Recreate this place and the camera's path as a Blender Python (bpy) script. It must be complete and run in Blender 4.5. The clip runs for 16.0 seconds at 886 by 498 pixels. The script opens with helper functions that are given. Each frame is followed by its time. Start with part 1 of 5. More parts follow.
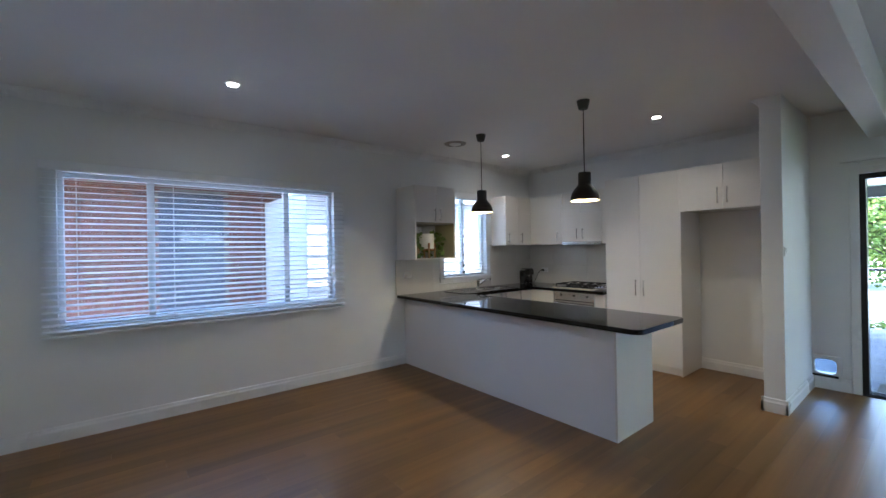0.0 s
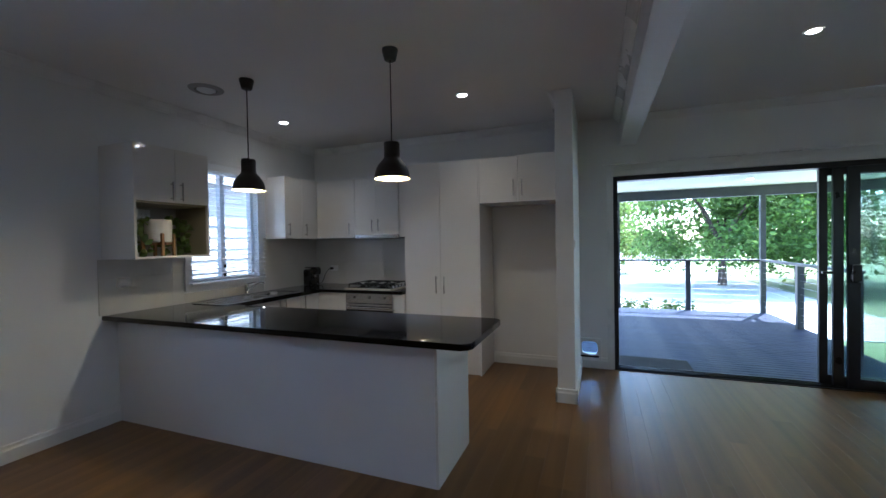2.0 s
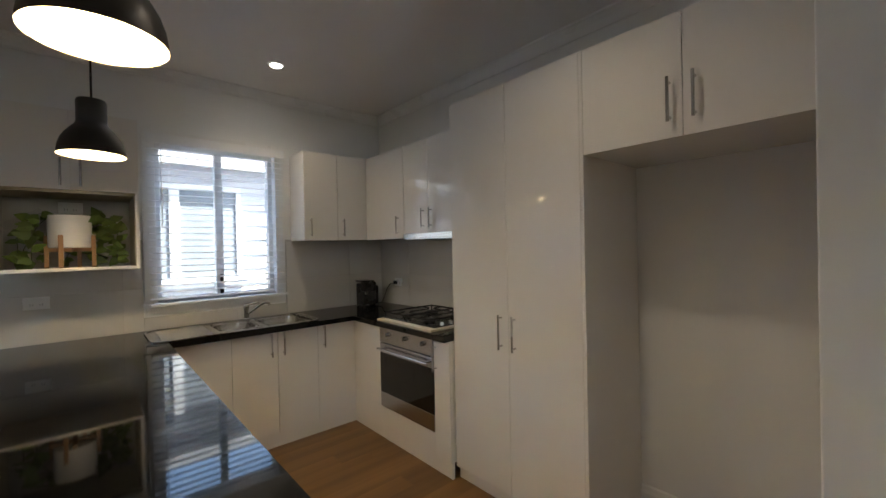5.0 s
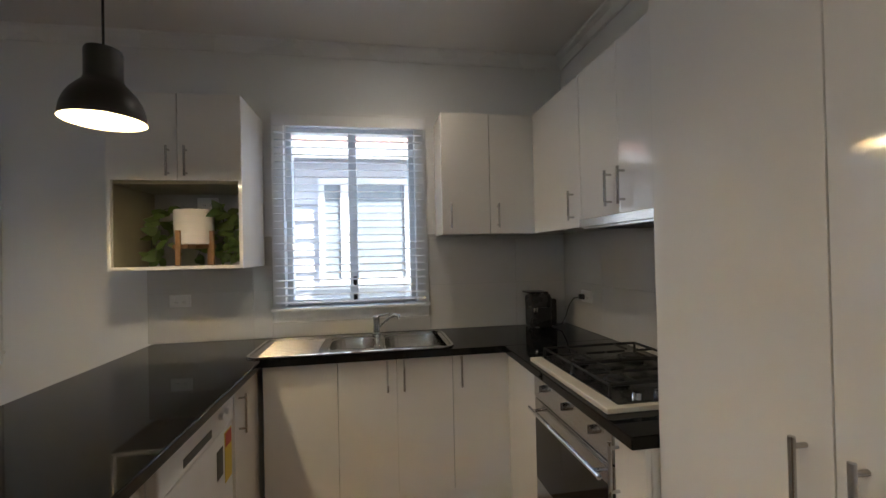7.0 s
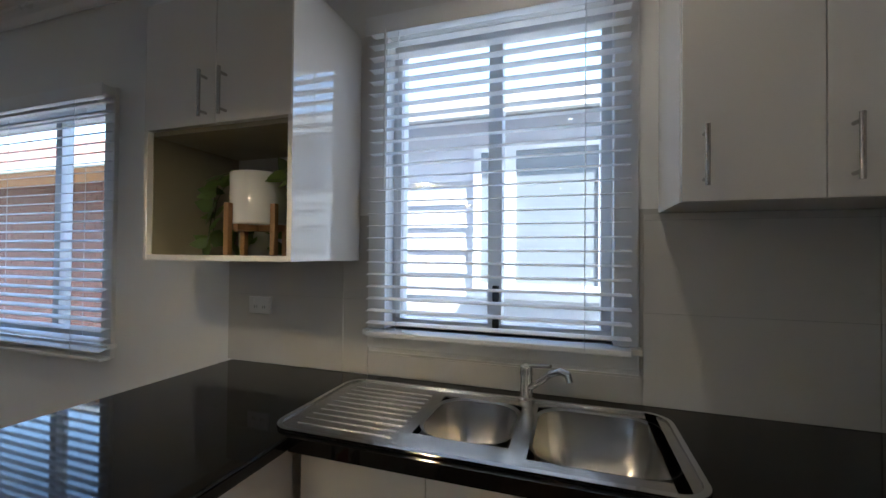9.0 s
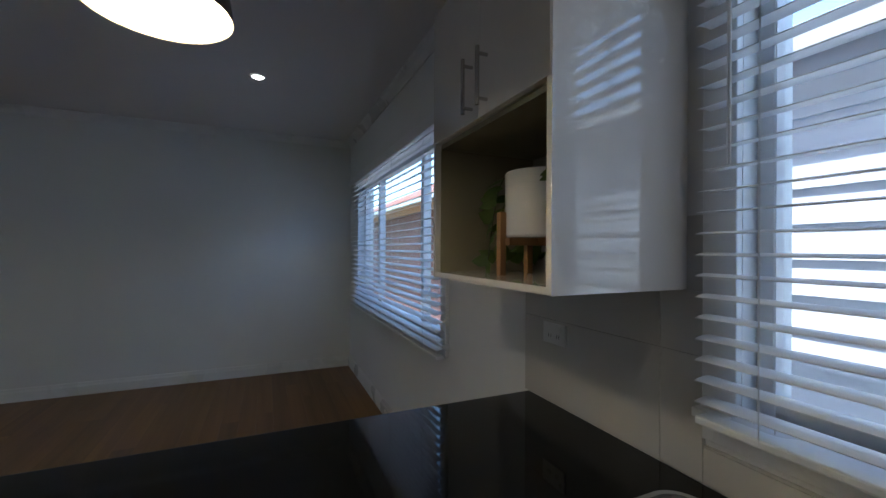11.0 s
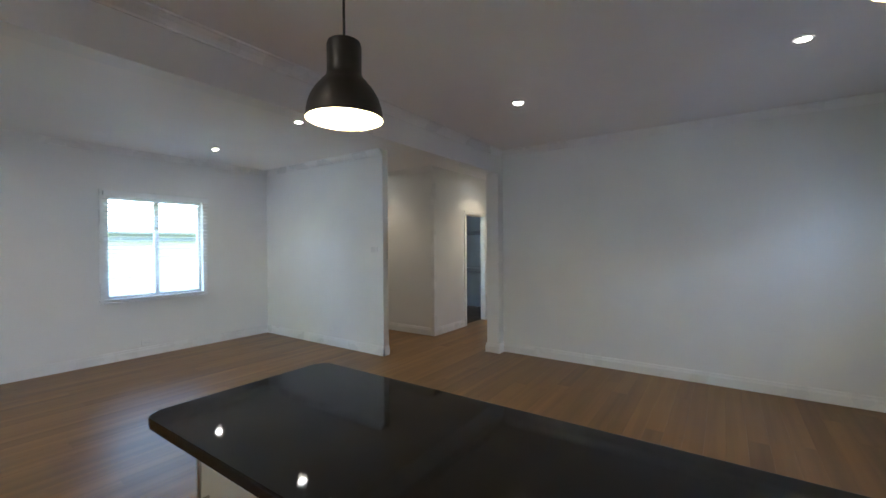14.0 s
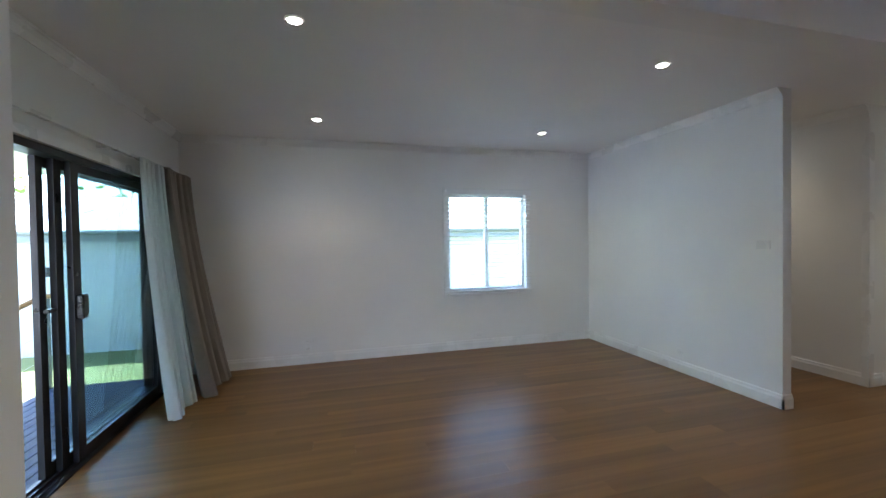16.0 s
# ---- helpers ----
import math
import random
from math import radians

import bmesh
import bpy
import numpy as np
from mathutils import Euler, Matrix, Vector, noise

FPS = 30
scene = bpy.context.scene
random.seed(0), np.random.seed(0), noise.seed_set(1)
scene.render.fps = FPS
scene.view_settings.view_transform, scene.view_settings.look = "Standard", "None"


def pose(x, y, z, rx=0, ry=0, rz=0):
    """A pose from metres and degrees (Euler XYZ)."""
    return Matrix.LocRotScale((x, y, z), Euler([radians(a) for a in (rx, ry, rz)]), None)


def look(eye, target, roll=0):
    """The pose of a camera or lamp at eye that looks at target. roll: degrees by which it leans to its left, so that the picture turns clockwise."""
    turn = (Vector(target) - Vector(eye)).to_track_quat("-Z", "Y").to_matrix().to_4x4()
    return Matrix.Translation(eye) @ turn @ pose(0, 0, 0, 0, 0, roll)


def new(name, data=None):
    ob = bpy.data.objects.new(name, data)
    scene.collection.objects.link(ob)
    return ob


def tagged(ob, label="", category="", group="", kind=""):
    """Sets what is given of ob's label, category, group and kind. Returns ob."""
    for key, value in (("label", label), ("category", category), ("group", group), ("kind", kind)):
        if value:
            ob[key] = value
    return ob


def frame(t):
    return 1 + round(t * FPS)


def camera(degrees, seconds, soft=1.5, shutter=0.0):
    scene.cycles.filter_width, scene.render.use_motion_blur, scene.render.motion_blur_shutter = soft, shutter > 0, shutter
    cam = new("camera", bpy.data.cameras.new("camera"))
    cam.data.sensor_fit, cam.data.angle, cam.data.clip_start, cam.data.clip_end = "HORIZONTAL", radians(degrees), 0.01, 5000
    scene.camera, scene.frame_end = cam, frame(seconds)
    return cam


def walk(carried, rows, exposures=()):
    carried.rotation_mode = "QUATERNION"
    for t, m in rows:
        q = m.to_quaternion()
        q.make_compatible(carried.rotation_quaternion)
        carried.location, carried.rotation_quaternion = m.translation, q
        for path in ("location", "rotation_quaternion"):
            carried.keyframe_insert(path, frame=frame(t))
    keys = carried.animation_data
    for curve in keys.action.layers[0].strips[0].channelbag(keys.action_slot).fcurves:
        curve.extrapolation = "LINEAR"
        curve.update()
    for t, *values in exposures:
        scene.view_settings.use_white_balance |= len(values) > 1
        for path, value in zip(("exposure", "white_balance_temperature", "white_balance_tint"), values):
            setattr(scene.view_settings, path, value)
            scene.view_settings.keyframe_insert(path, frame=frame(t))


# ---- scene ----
cam = camera(95.5, 16.0)
PATH = [
    (0, (0.121, 0.189, 1.473), (1.372, 1.75, 1.474), -1.0),
    (0.5, (0.215, 0.348, 1.437), (1.714, 1.672, 1.431), -0.9),
    (1, (0.361, 0.548, 1.418), (2.018, 1.668, 1.407), -0.9),
    (1.5, (0.571, 0.751, 1.436), (2.351, 1.663, 1.413), -0.8),
    (2, (0.861, 0.858, 1.438), (2.727, 1.578, 1.405), -1.0),
    (2.5, (1.278, 0.886, 1.43), (3.164, 1.553, 1.399), -1.1),
    (3, (1.721, 0.901, 1.397), (3.607, 1.566, 1.381), -1.0),
    (3.5, (2.177, 0.871, 1.422), (4.026, 1.633, 1.407), -1.1),
    (4, (2.602, 0.914, 1.419), (4.333, 1.916, 1.41), -0.9),
    (4.5, (2.968, 1.012, 1.465), (4.531, 2.259, 1.44), -0.7),
    (5, (3.295, 1.083, 1.442), (4.618, 2.584, 1.43), -1.2),
    (7.5, (4.355, 2.221, 1.392), (4.474, 4.218, 1.406), -0.9),
    (8, (4.415, 2.539, 1.373), (4.333, 4.537, 1.387), -0.5),
    (10.5, (4.233, 3.635, 1.419), (2.651, 4.859, 1.434), 0.9),
    (11, (4.204, 3.642, 1.444), (2.373, 4.447, 1.446), 0.3),
    (11.5, (4.197, 3.596, 1.431), (2.22, 3.897, 1.436), 0.6),
    (12, (4.203, 3.513, 1.438), (2.207, 3.382, 1.438), 0.3),
    (12.5, (4.204, 3.453, 1.462), (2.261, 2.981, 1.451), -0.2),
    (13, (4.225, 3.399, 1.474), (2.367, 2.659, 1.461), -0.2),
    (13.5, (4.221, 3.32, 1.49), (2.47, 2.355, 1.468), -0.4),
    (14, (4.202, 3.166, 1.478), (2.562, 2.021, 1.458), -0.4),
    (14.5, (4.151, 2.947, 1.46), (2.67, 1.602, 1.438), -0.5),
    (15, (4.071, 2.681, 1.467), (2.856, 1.092, 1.438), -0.7),
    (15.5, (4.044, 2.322, 1.488), (3.147, 0.535, 1.447), -0.9),
    (16, (3.987, 1.989, 1.493), (3.455, 0.061, 1.456), -0.9),
]

EXPOSURES = [(0, 3.85, 5350, 9), (1.0, 3.65, 5150, 9), (2.0, 3.1, 5150, 9), (3.0, 2.8, 5250, 8), (3.5, 2.75, 5400, 8), (4.0, 2.75, 5650, 8), (5.0, 3.5, 6300, 10),
             (7.5, 3.5, 6050, 10), (8.2, 3.5, 5850, 9), (10.3, 2.25, 5450, 8), (11.0, 2.42, 5350, 8), (12.0, 3.38, 5600, 9), (13.0, 3.92, 5750, 8), (14.5, 4.0, 5850, 8), (15.5, 3.88, 5800, 8), (16, 3.93, 5680, 8)]
walk(cam, [(t, look(eye, target, roll)) for t, eye, target, roll in PATH], EXPOSURES)

# ---- sky and sun ----
world = bpy.data.worlds.new("sky")
scene.world = world
world.use_nodes = True
wn = world.node_tree
sky = wn.nodes.new("ShaderNodeTexSky")
sky.sky_type, sky.sun_disc = "NISHITA", False
SUN_FROM = Vector((0.50, -0.28, 0.82)).normalized()
sky.sun_elevation = math.asin(SUN_FROM.z)
sky.sun_rotation = math.atan2(SUN_FROM.x, SUN_FROM.y)
wn.links.new(sky.outputs[0], wn.nodes["Background"].inputs[0])
wn.nodes["Background"].inputs[1].default_value = 0.15
sun_data = bpy.data.lights.new("sun", "SUN")
sun_data.energy, sun_data.angle, sun_data.color = 3.2, radians(0.5), (1.0, 0.97, 0.93)
new("sun", sun_data).matrix_world = look(SUN_FROM * 30, (0, 0, 0))

WARM = (1.0, 0.78, 0.52)
PENDANT_WATTS = 1.2
DOWNLIGHT_WATTS = 0.42


# ---- materials ----
def surf(name, col, col2=None, rough=0.5, metal=0.0, scale=4.0, stretch=(1, 1, 1), bump=0.0, bscale=150.0,
         tone=0.0, coat=0.0, rvar=0.08, spread=(0.35, 0.65), spec=0.5, sub=0.0, detail=5.0):
    m = bpy.data.materials.new(name)
    m.use_nodes = True
    nt = m.node_tree
    n, l = nt.nodes, nt.links
    b = n["Principled BSDF"]
    co = n.new("ShaderNodeTexCoord")
    info = n.new("ShaderNodeObjectInfo")
    far = n.new("ShaderNodeMath")
    far.operation = "MULTIPLY"
    far.inputs[1].default_value = 37.0
    l.new(info.outputs["Random"], far.inputs[0])
    mp = n.new("ShaderNodeMapping")
    mp.inputs["Scale"].default_value = stretch
    if tone:
        l.new(far.outputs[0], mp.inputs["Location"])
    l.new(co.outputs["Object"], mp.inputs["Vector"])
    n1 = n.new("ShaderNodeTexNoise")
    n1.inputs["Scale"].default_value, n1.inputs["Detail"].default_value = scale, detail
    l.new(mp.outputs[0], n1.inputs["Vector"])
    ramp = n.new("ShaderNodeMapRange")
    ramp.inputs["From Min"].default_value, ramp.inputs["From Max"].default_value = spread
    l.new(n1.outputs["Fac"], ramp.inputs["Value"])
    mix = n.new("ShaderNodeMix")
    mix.data_type = "RGBA"
    c2 = col2 or tuple(c * 0.93 for c in col)
    mix.inputs["A"].default_value, mix.inputs["B"].default_value = (*col, 1), (*c2, 1)
    l.new(ramp.outputs[0], mix.inputs["Factor"])
    out = mix.outputs["Result"]
    if tone:
        hs = n.new("ShaderNodeHueSaturation")
        mr = n.new("ShaderNodeMapRange")
        mr.inputs["To Min"].default_value, mr.inputs["To Max"].default_value = 1 - tone, 1 + tone
        l.new(info.outputs["Random"], mr.inputs["Value"])
        l.new(mr.outputs[0], hs.inputs["Value"])
        l.new(out, hs.inputs["Color"])
        out = hs.outputs[0]
    l.new(out, b.inputs["Base Color"])
    n2 = n.new("ShaderNodeTexNoise")
    n2.inputs["Scale"].default_value, n2.inputs["Detail"].default_value = scale * 0.6 + 1.0, 3.0
    l.new(co.outputs["Object"], n2.inputs["Vector"])
    rr = n.new("ShaderNodeMapRange")
    rr.inputs["From Min"].default_value, rr.inputs["From Max"].default_value = 0.3, 0.7
    rr.inputs["To Min"].default_value, rr.inputs["To Max"].default_value = max(0.02, rough - rvar), min(1, rough + rvar)
    l.new(n2.outputs["Fac"], rr.inputs["Value"])
    l.new(rr.outputs[0], b.inputs["Roughness"])
    b.inputs["Metallic"].default_value = metal
    b.inputs["Specular IOR Level"].default_value = spec
    b.inputs["Coat Weight"].default_value = coat
    b.inputs["Coat Roughness"].default_value = 0.05
    if bump:
        n3 = n.new("ShaderNodeTexNoise")
        n3.inputs["Scale"].default_value, n3.inputs["Detail"].default_value = bscale, 4.0
        l.new(mp.outputs[0], n3.inputs["Vector"])
        bp = n.new("ShaderNodeBump")
        bp.inputs["Strength"].default_value, bp.inputs["Distance"].default_value = bump, 0.002
        l.new(n3.outputs["Fac"], bp.inputs["Height"])
        l.new(bp.outputs[0], b.inputs["Normal"])
    if sub:
        b.inputs["Transmission Weight"].default_value = sub
    return m


def glow(name, col, power):
    m = bpy.data.materials.new(name)
    m.use_nodes = True
    b = m.node_tree.nodes["Principled BSDF"]
    b.inputs["Base Color"].default_value = (*col, 1)
    b.inputs["Emission Color"].default_value = (*col, 1)
    b.inputs["Emission Strength"].default_value = power
    return m


def leafy(name, col, col2):
    m = surf(name, col, col2, rough=0.55, scale=1.2, rvar=0.1)
    nt = m.node_tree
    b = nt.nodes["Principled BSDF"]
    tr = nt.nodes.new("ShaderNodeBsdfTranslucent")
    geo = nt.nodes.new("ShaderNodeNewGeometry")
    mr = nt.nodes.new("ShaderNodeMapRange")
    mr.inputs["To Min"].default_value, mr.inputs["To Max"].default_value = 0.55, 1.35
    nt.links.new(geo.outputs["Random Per Island"], mr.inputs["Value"])
    hs = nt.nodes.new("ShaderNodeHueSaturation")
    src = b.inputs["Base Color"].links[0].from_socket
    nt.links.new(src, hs.inputs["Color"])
    nt.links.new(mr.outputs[0], hs.inputs["Value"])
    nt.links.new(hs.outputs[0], b.inputs["Base Color"])
    nt.links.new(hs.outputs[0], tr.inputs["Color"])
    mx = nt.nodes.new("ShaderNodeMixShader")
    mx.inputs[0].default_value = 0.4
    nt.links.new(b.outputs[0], mx.inputs[1])
    nt.links.new(tr.outputs[0], mx.inputs[2])
    nt.links.new(mx.outputs[0], nt.nodes["Material Output"].inputs["Surface"])
    return m


def pane_glass(name, tint=(1, 1, 1), rough=0.0):
    m = bpy.data.materials.new(name)
    m.use_nodes = True
    nt = m.node_tree
    tp = nt.nodes.new("ShaderNodeBsdfTransparent")
    tp.inputs[0].default_value = (*tint, 1)
    gl = nt.nodes.new("ShaderNodeBsdfGlossy")
    gl.inputs["Roughness"].default_value = rough
    lw = nt.nodes.new("ShaderNodeLayerWeight")
    lw.inputs["Blend"].default_value = 0.5
    pw = nt.nodes.new("ShaderNodeMath")
    pw.operation = "POWER"
    pw.inputs[1].default_value = 5.0
    nt.links.new(lw.outputs["Facing"], pw.inputs[0])
    fr = nt.nodes.new("ShaderNodeMath")
    fr.operation = "MULTIPLY_ADD"
    fr.inputs[1].default_value, fr.inputs[2].default_value = 0.8, 0.035
    nt.links.new(pw.outputs[0], fr.inputs[0])
    mx = nt.nodes.new("ShaderNodeMixShader")
    nt.links.new(fr.outputs[0], mx.inputs[0])
    nt.links.new(tp.outputs[0], mx.inputs[1])
    nt.links.new(gl.outputs[0], mx.inputs[2])
    nt.links.new(mx.outputs[0], nt.nodes["Material Output"].inputs["Surface"])
    return m


WALL = surf("wall_paint", (0.79, 0.79, 0.77), (0.75, 0.75, 0.74), rough=0.6, scale=1.3, bump=0.12, bscale=260)
CEIL = surf("ceiling_paint", (0.82, 0.81, 0.79), (0.78, 0.77, 0.76), rough=0.75, scale=0.8, bump=0.08, bscale=200)
TRIM = surf("trim_gloss_paint", (0.80, 0.80, 0.79), (0.75, 0.75, 0.74), rough=0.3, scale=3)
FLOOR = surf("floor_timber", (0.215, 0.115, 0.038), (0.135, 0.069, 0.022), rough=0.36, scale=1.1, stretch=(0.45, 13, 13), detail=2.5,
             tone=0.16, spec=0.36, rvar=0.03, spread=(0.25, 0.75))
SUBFLOOR = surf("floor_joint", (0.04, 0.025, 0.015), rough=0.8)
GLOSSW = surf("gloss_white_cabinet", (0.80, 0.775, 0.73), (0.78, 0.755, 0.71), rough=0.06, scale=1.5, rvar=0.03, coat=0.3)
CARCASS = surf("cabinet_carcass", (0.74, 0.72, 0.66), rough=0.35, scale=2)
PENPAINT = surf("peninsula_panel", (0.78, 0.78, 0.79), (0.75, 0.75, 0.76), rough=0.42, scale=1.5)
STONE = surf("black_stone", (0.004, 0.004, 0.004), (0.014, 0.013, 0.012), rough=0.045, scale=420, rvar=0.015, spread=(0.55, 0.75), spec=0.30)
STEEL = surf("brushed_steel", (0.55, 0.54, 0.52), (0.51, 0.50, 0.48), rough=0.24, metal=1.0, scale=2.0, stretch=(1, 1, 30), rvar=0.03)
CHROME = surf("chrome", (0.72, 0.72, 0.72), rough=0.08, metal=1.0, rvar=0.03)
HANDLE = surf("satin_handle", (0.50, 0.49, 0.47), rough=0.25, metal=1.0)
OVENGLASS = surf("oven_glass", (0.008, 0.008, 0.009), rough=0.06, rvar=0.02)
IRON = surf("cast_iron", (0.012, 0.012, 0.012), rough=0.5, bump=0.3, bscale=300)
CREAM = surf("cream_edge", (0.62, 0.57, 0.46), rough=0.4)
BLACKM = surf("black_powder_coat", (0.010, 0.011, 0.013), (0.016, 0.016, 0.018), rough=0.35, scale=8)
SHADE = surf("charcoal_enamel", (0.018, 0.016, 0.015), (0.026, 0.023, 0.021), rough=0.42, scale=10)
# shelf inside: olive sides and grey back, darker than the outer panels
SHELFIN = surf("shelf_inside_olive", (0.29, 0.265, 0.175), (0.26, 0.235, 0.155), rough=0.4, scale=3)
SHELFBACK = surf("shelf_back_grey", (0.44, 0.43, 0.41), (0.40, 0.39, 0.37), rough=0.35, scale=3)
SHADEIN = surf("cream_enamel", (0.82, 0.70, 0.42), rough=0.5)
PLASTIC = surf("white_plastic", (0.78, 0.78, 0.77), rough=0.35)
BLKPLASTIC = surf("black_plastic", (0.012, 0.012, 0.012), (0.02, 0.02, 0.02), rough=0.28, scale=12)
TILEM = surf("splash_tile", (0.60, 0.585, 0.55), (0.57, 0.555, 0.52), rough=0.16, scale=2.5, tone=0.02, rvar=0.05)
GROUT = surf("grout", (0.50, 0.49, 0.46), rough=0.8, bump=0.3)
SLAT = surf("blind_slat", (0.80, 0.81, 0.82), (0.76, 0.77, 0.78), rough=0.38, scale=6)
CORD = surf("blind_cord", (0.72, 0.73, 0.74), rough=0.8)
ALU = surf("white_aluminium", (0.72, 0.73, 0.74), rough=0.35, scale=6)
GLASS = pane_glass("window_glass", (0.97, 0.99, 0.98))
DOORGLASS = pane_glass("tinted_door_glass", (0.80, 0.85, 0.855))
SHEER = surf("sheer_fabric", (0.80, 0.82, 0.82), rough=0.9, scale=30, bump=0.2, bscale=400)
DRAPE = surf("taupe_linen", (0.26, 0.225, 0.19), (0.20, 0.175, 0.15), rough=0.95, scale=60, stretch=(6, 6, 1), bump=0.5, bscale=500)
# dark boards; the sky's blue reflection is put into their base colour
DECK = surf("deck_timber_sky_blue", (0.028, 0.038, 0.080), (0.014, 0.020, 0.044), rough=0.5, scale=3, stretch=(9, 0.6, 9), bump=0.3, bscale=40, tone=0.16, spec=0.12)
RAILWOOD = surf("handrail_timber", (0.42, 0.26, 0.12), (0.33, 0.19, 0.08), rough=0.45, scale=4, stretch=(1, 1, 6))
POST = surf("post_paint", (0.055, 0.060, 0.066), (0.045, 0.048, 0.052), rough=0.4, scale=5)
WIRE = surf("steel_cable", (0.5, 0.5, 0.5), rough=0.35, metal=1.0)
# pale lining; green light bounced off the lawn is put into its colour
LINING = surf("lawn_lit_lining", (0.69, 0.74, 0.60), (0.65, 0.70, 0.56), rough=0.5, scale=1)
MATT = surf("door_mat", (0.012, 0.012, 0.013), (0.008, 0.008, 0.009), rough=0.95, scale=60, bump=0.8, bscale=300)
LAWN = surf("lawn", (0.11, 0.15, 0.040), (0.17, 0.18, 0.065), rough=0.9, scale=0.6, bump=0.6, bscale=30)
CONCRETE = surf("pale_concrete", (0.55, 0.54, 0.52), (0.48, 0.47, 0.46), rough=0.8, scale=0.8, bump=0.3, bscale=60)
BARK = surf("bark", (0.10, 0.075, 0.055), (0.06, 0.045, 0.035), rough=0.9, scale=6, stretch=(1, 1, 0.25), bump=0.8, bscale=40)
LEAF = leafy("tree_leaf", (0.11, 0.20, 0.035), (0.17, 0.27, 0.055))
LEAF2 = leafy("tree_leaf_yellow", (0.13, 0.20, 0.035), (0.20, 0.27, 0.06))
LEAF3 = leafy("shrub_leaf", (0.05, 0.09, 0.025), (0.08, 0.13, 0.035))
PLANTLEAF = leafy("pothos_leaf", (0.08, 0.15, 0.03), (0.19, 0.24, 0.06))
STEMM = surf("plant_stem", (0.06, 0.08, 0.03), rough=0.6)
POTM = surf("white_glaze", (0.80, 0.80, 0.78), rough=0.15)
STANDWOOD = surf("plant_stand_wood", (0.36, 0.20, 0.085), (0.28, 0.15, 0.06), rough=0.45, scale=5, stretch=(6, 6, 0.7))
BRICK = surf("brick", (0.21, 0.092, 0.070), (0.15, 0.064, 0.050), rough=0.85, scale=9, bump=0.5, bscale=90)
MORTAR = surf("mortar", (0.26, 0.24, 0.22), rough=0.9, bump=0.4)
BOARD = surf("weatherboard_paint", (0.58, 0.58, 0.57), (0.53, 0.53, 0.52), rough=0.5, scale=2)
LILAC = surf("pale_render", (0.62, 0.62, 0.65), (0.58, 0.58, 0.61), rough=0.6, scale=2)
CLAY = surf("clay_tile_roof", (0.30, 0.12, 0.07), (0.20, 0.085, 0.055), rough=0.8, scale=5, bump=0.5, bscale=30)
METALROOF = surf("pale_metal_roof", (0.62, 0.64, 0.65), (0.55, 0.57, 0.58), rough=0.4, scale=2)
FASCIA = surf("grey_fascia", (0.20, 0.22, 0.22), rough=0.5)
PALING = surf("fence_paling", (0.50, 0.49, 0.47), (0.40, 0.39, 0.37), rough=0.85, scale=4, stretch=(5, 5, 0.6), tone=0.2)
DARKGLASS = surf("blind_lined_glass", (0.24, 0.26, 0.28), rough=0.08)
BLUEGREY = surf("bluegrey_panel", (0.115, 0.115, 0.145), (0.10, 0.10, 0.125), rough=0.8, spec=0.2)
WARDROBE = surf("wardrobe_grey", (0.50, 0.50, 0.53), rough=0.5)
RED = surf("label_red", (0.55, 0.06, 0.05), rough=0.4)
YELLOW = surf("label_yellow", (0.75, 0.55, 0.05), rough=0.4)
DARKLABEL = surf("label_dark", (0.05, 0.05, 0.04), rough=0.4)
BULB = glow("bulb_glow", (1.0, 0.86, 0.62), 6.0)
DISC = glow("downlight_glow", (1.0, 0.92, 0.78), 9.0)


# ---- mesh helpers ----
def box(bm, x0, y0, z0, x1, y1, z1, bevel=0.0):
    vs = [bm.verts.new((x, y, z)) for z in (z0, z1) for y in (y0, y1) for x in (x0, x1)]
    fs = [bm.faces.new([vs[i] for i in q]) for q in ((0, 2, 3, 1), (4, 5, 7, 6), (0, 1, 5, 4), (2, 6, 7, 3), (0, 4, 6, 2), (1, 3, 7, 5))]
    if bevel:
        es = list({e for f in fs for e in f.edges})
        bmesh.ops.bevel(bm, geom=es, offset=bevel, segments=2, affect="EDGES", profile=0.5)
    return bm


def solid(*boxes, bevel=0.0):
    bm = bmesh.new()
    for b in boxes:
        box(bm, *b, bevel=bevel)
    return bm


def rod(bm, p, q, r, r2=None, seg=10):
    p, q = Vector(p), Vector(q)
    d = q - p
    m = Matrix.Translation((p + q) / 2) @ d.to_track_quat("Z", "Y").to_matrix().to_4x4()
    bmesh.ops.create_cone(bm, cap_ends=True, segments=seg, radius1=r, radius2=r if r2 is None else r2, depth=d.length, matrix=m)
    return bm


def tube(bm, pts, r, seg=8):
    for a, b in zip(pts, pts[1:]):
        rod(bm, a, b, r, seg=seg)
    for p in pts[1:-1]:
        bmesh.ops.create_uvsphere(bm, u_segments=seg, v_segments=6, radius=r, matrix=Matrix.Translation(p))
    return bm


def lathe(bm, prof, cx=0.0, cy=0.0, seg=40):
    rings = [[bm.verts.new((cx + r * math.cos(2 * math.pi * i / seg), cy + r * math.sin(2 * math.pi * i / seg), z)) for i in range(seg)] for r, z in prof]
    for a, b in zip(rings, rings[1:]):
        for i in range(seg):
            j = (i + 1) % seg
            bm.faces.new((a[i], a[j], b[j], b[i]))
    return bm


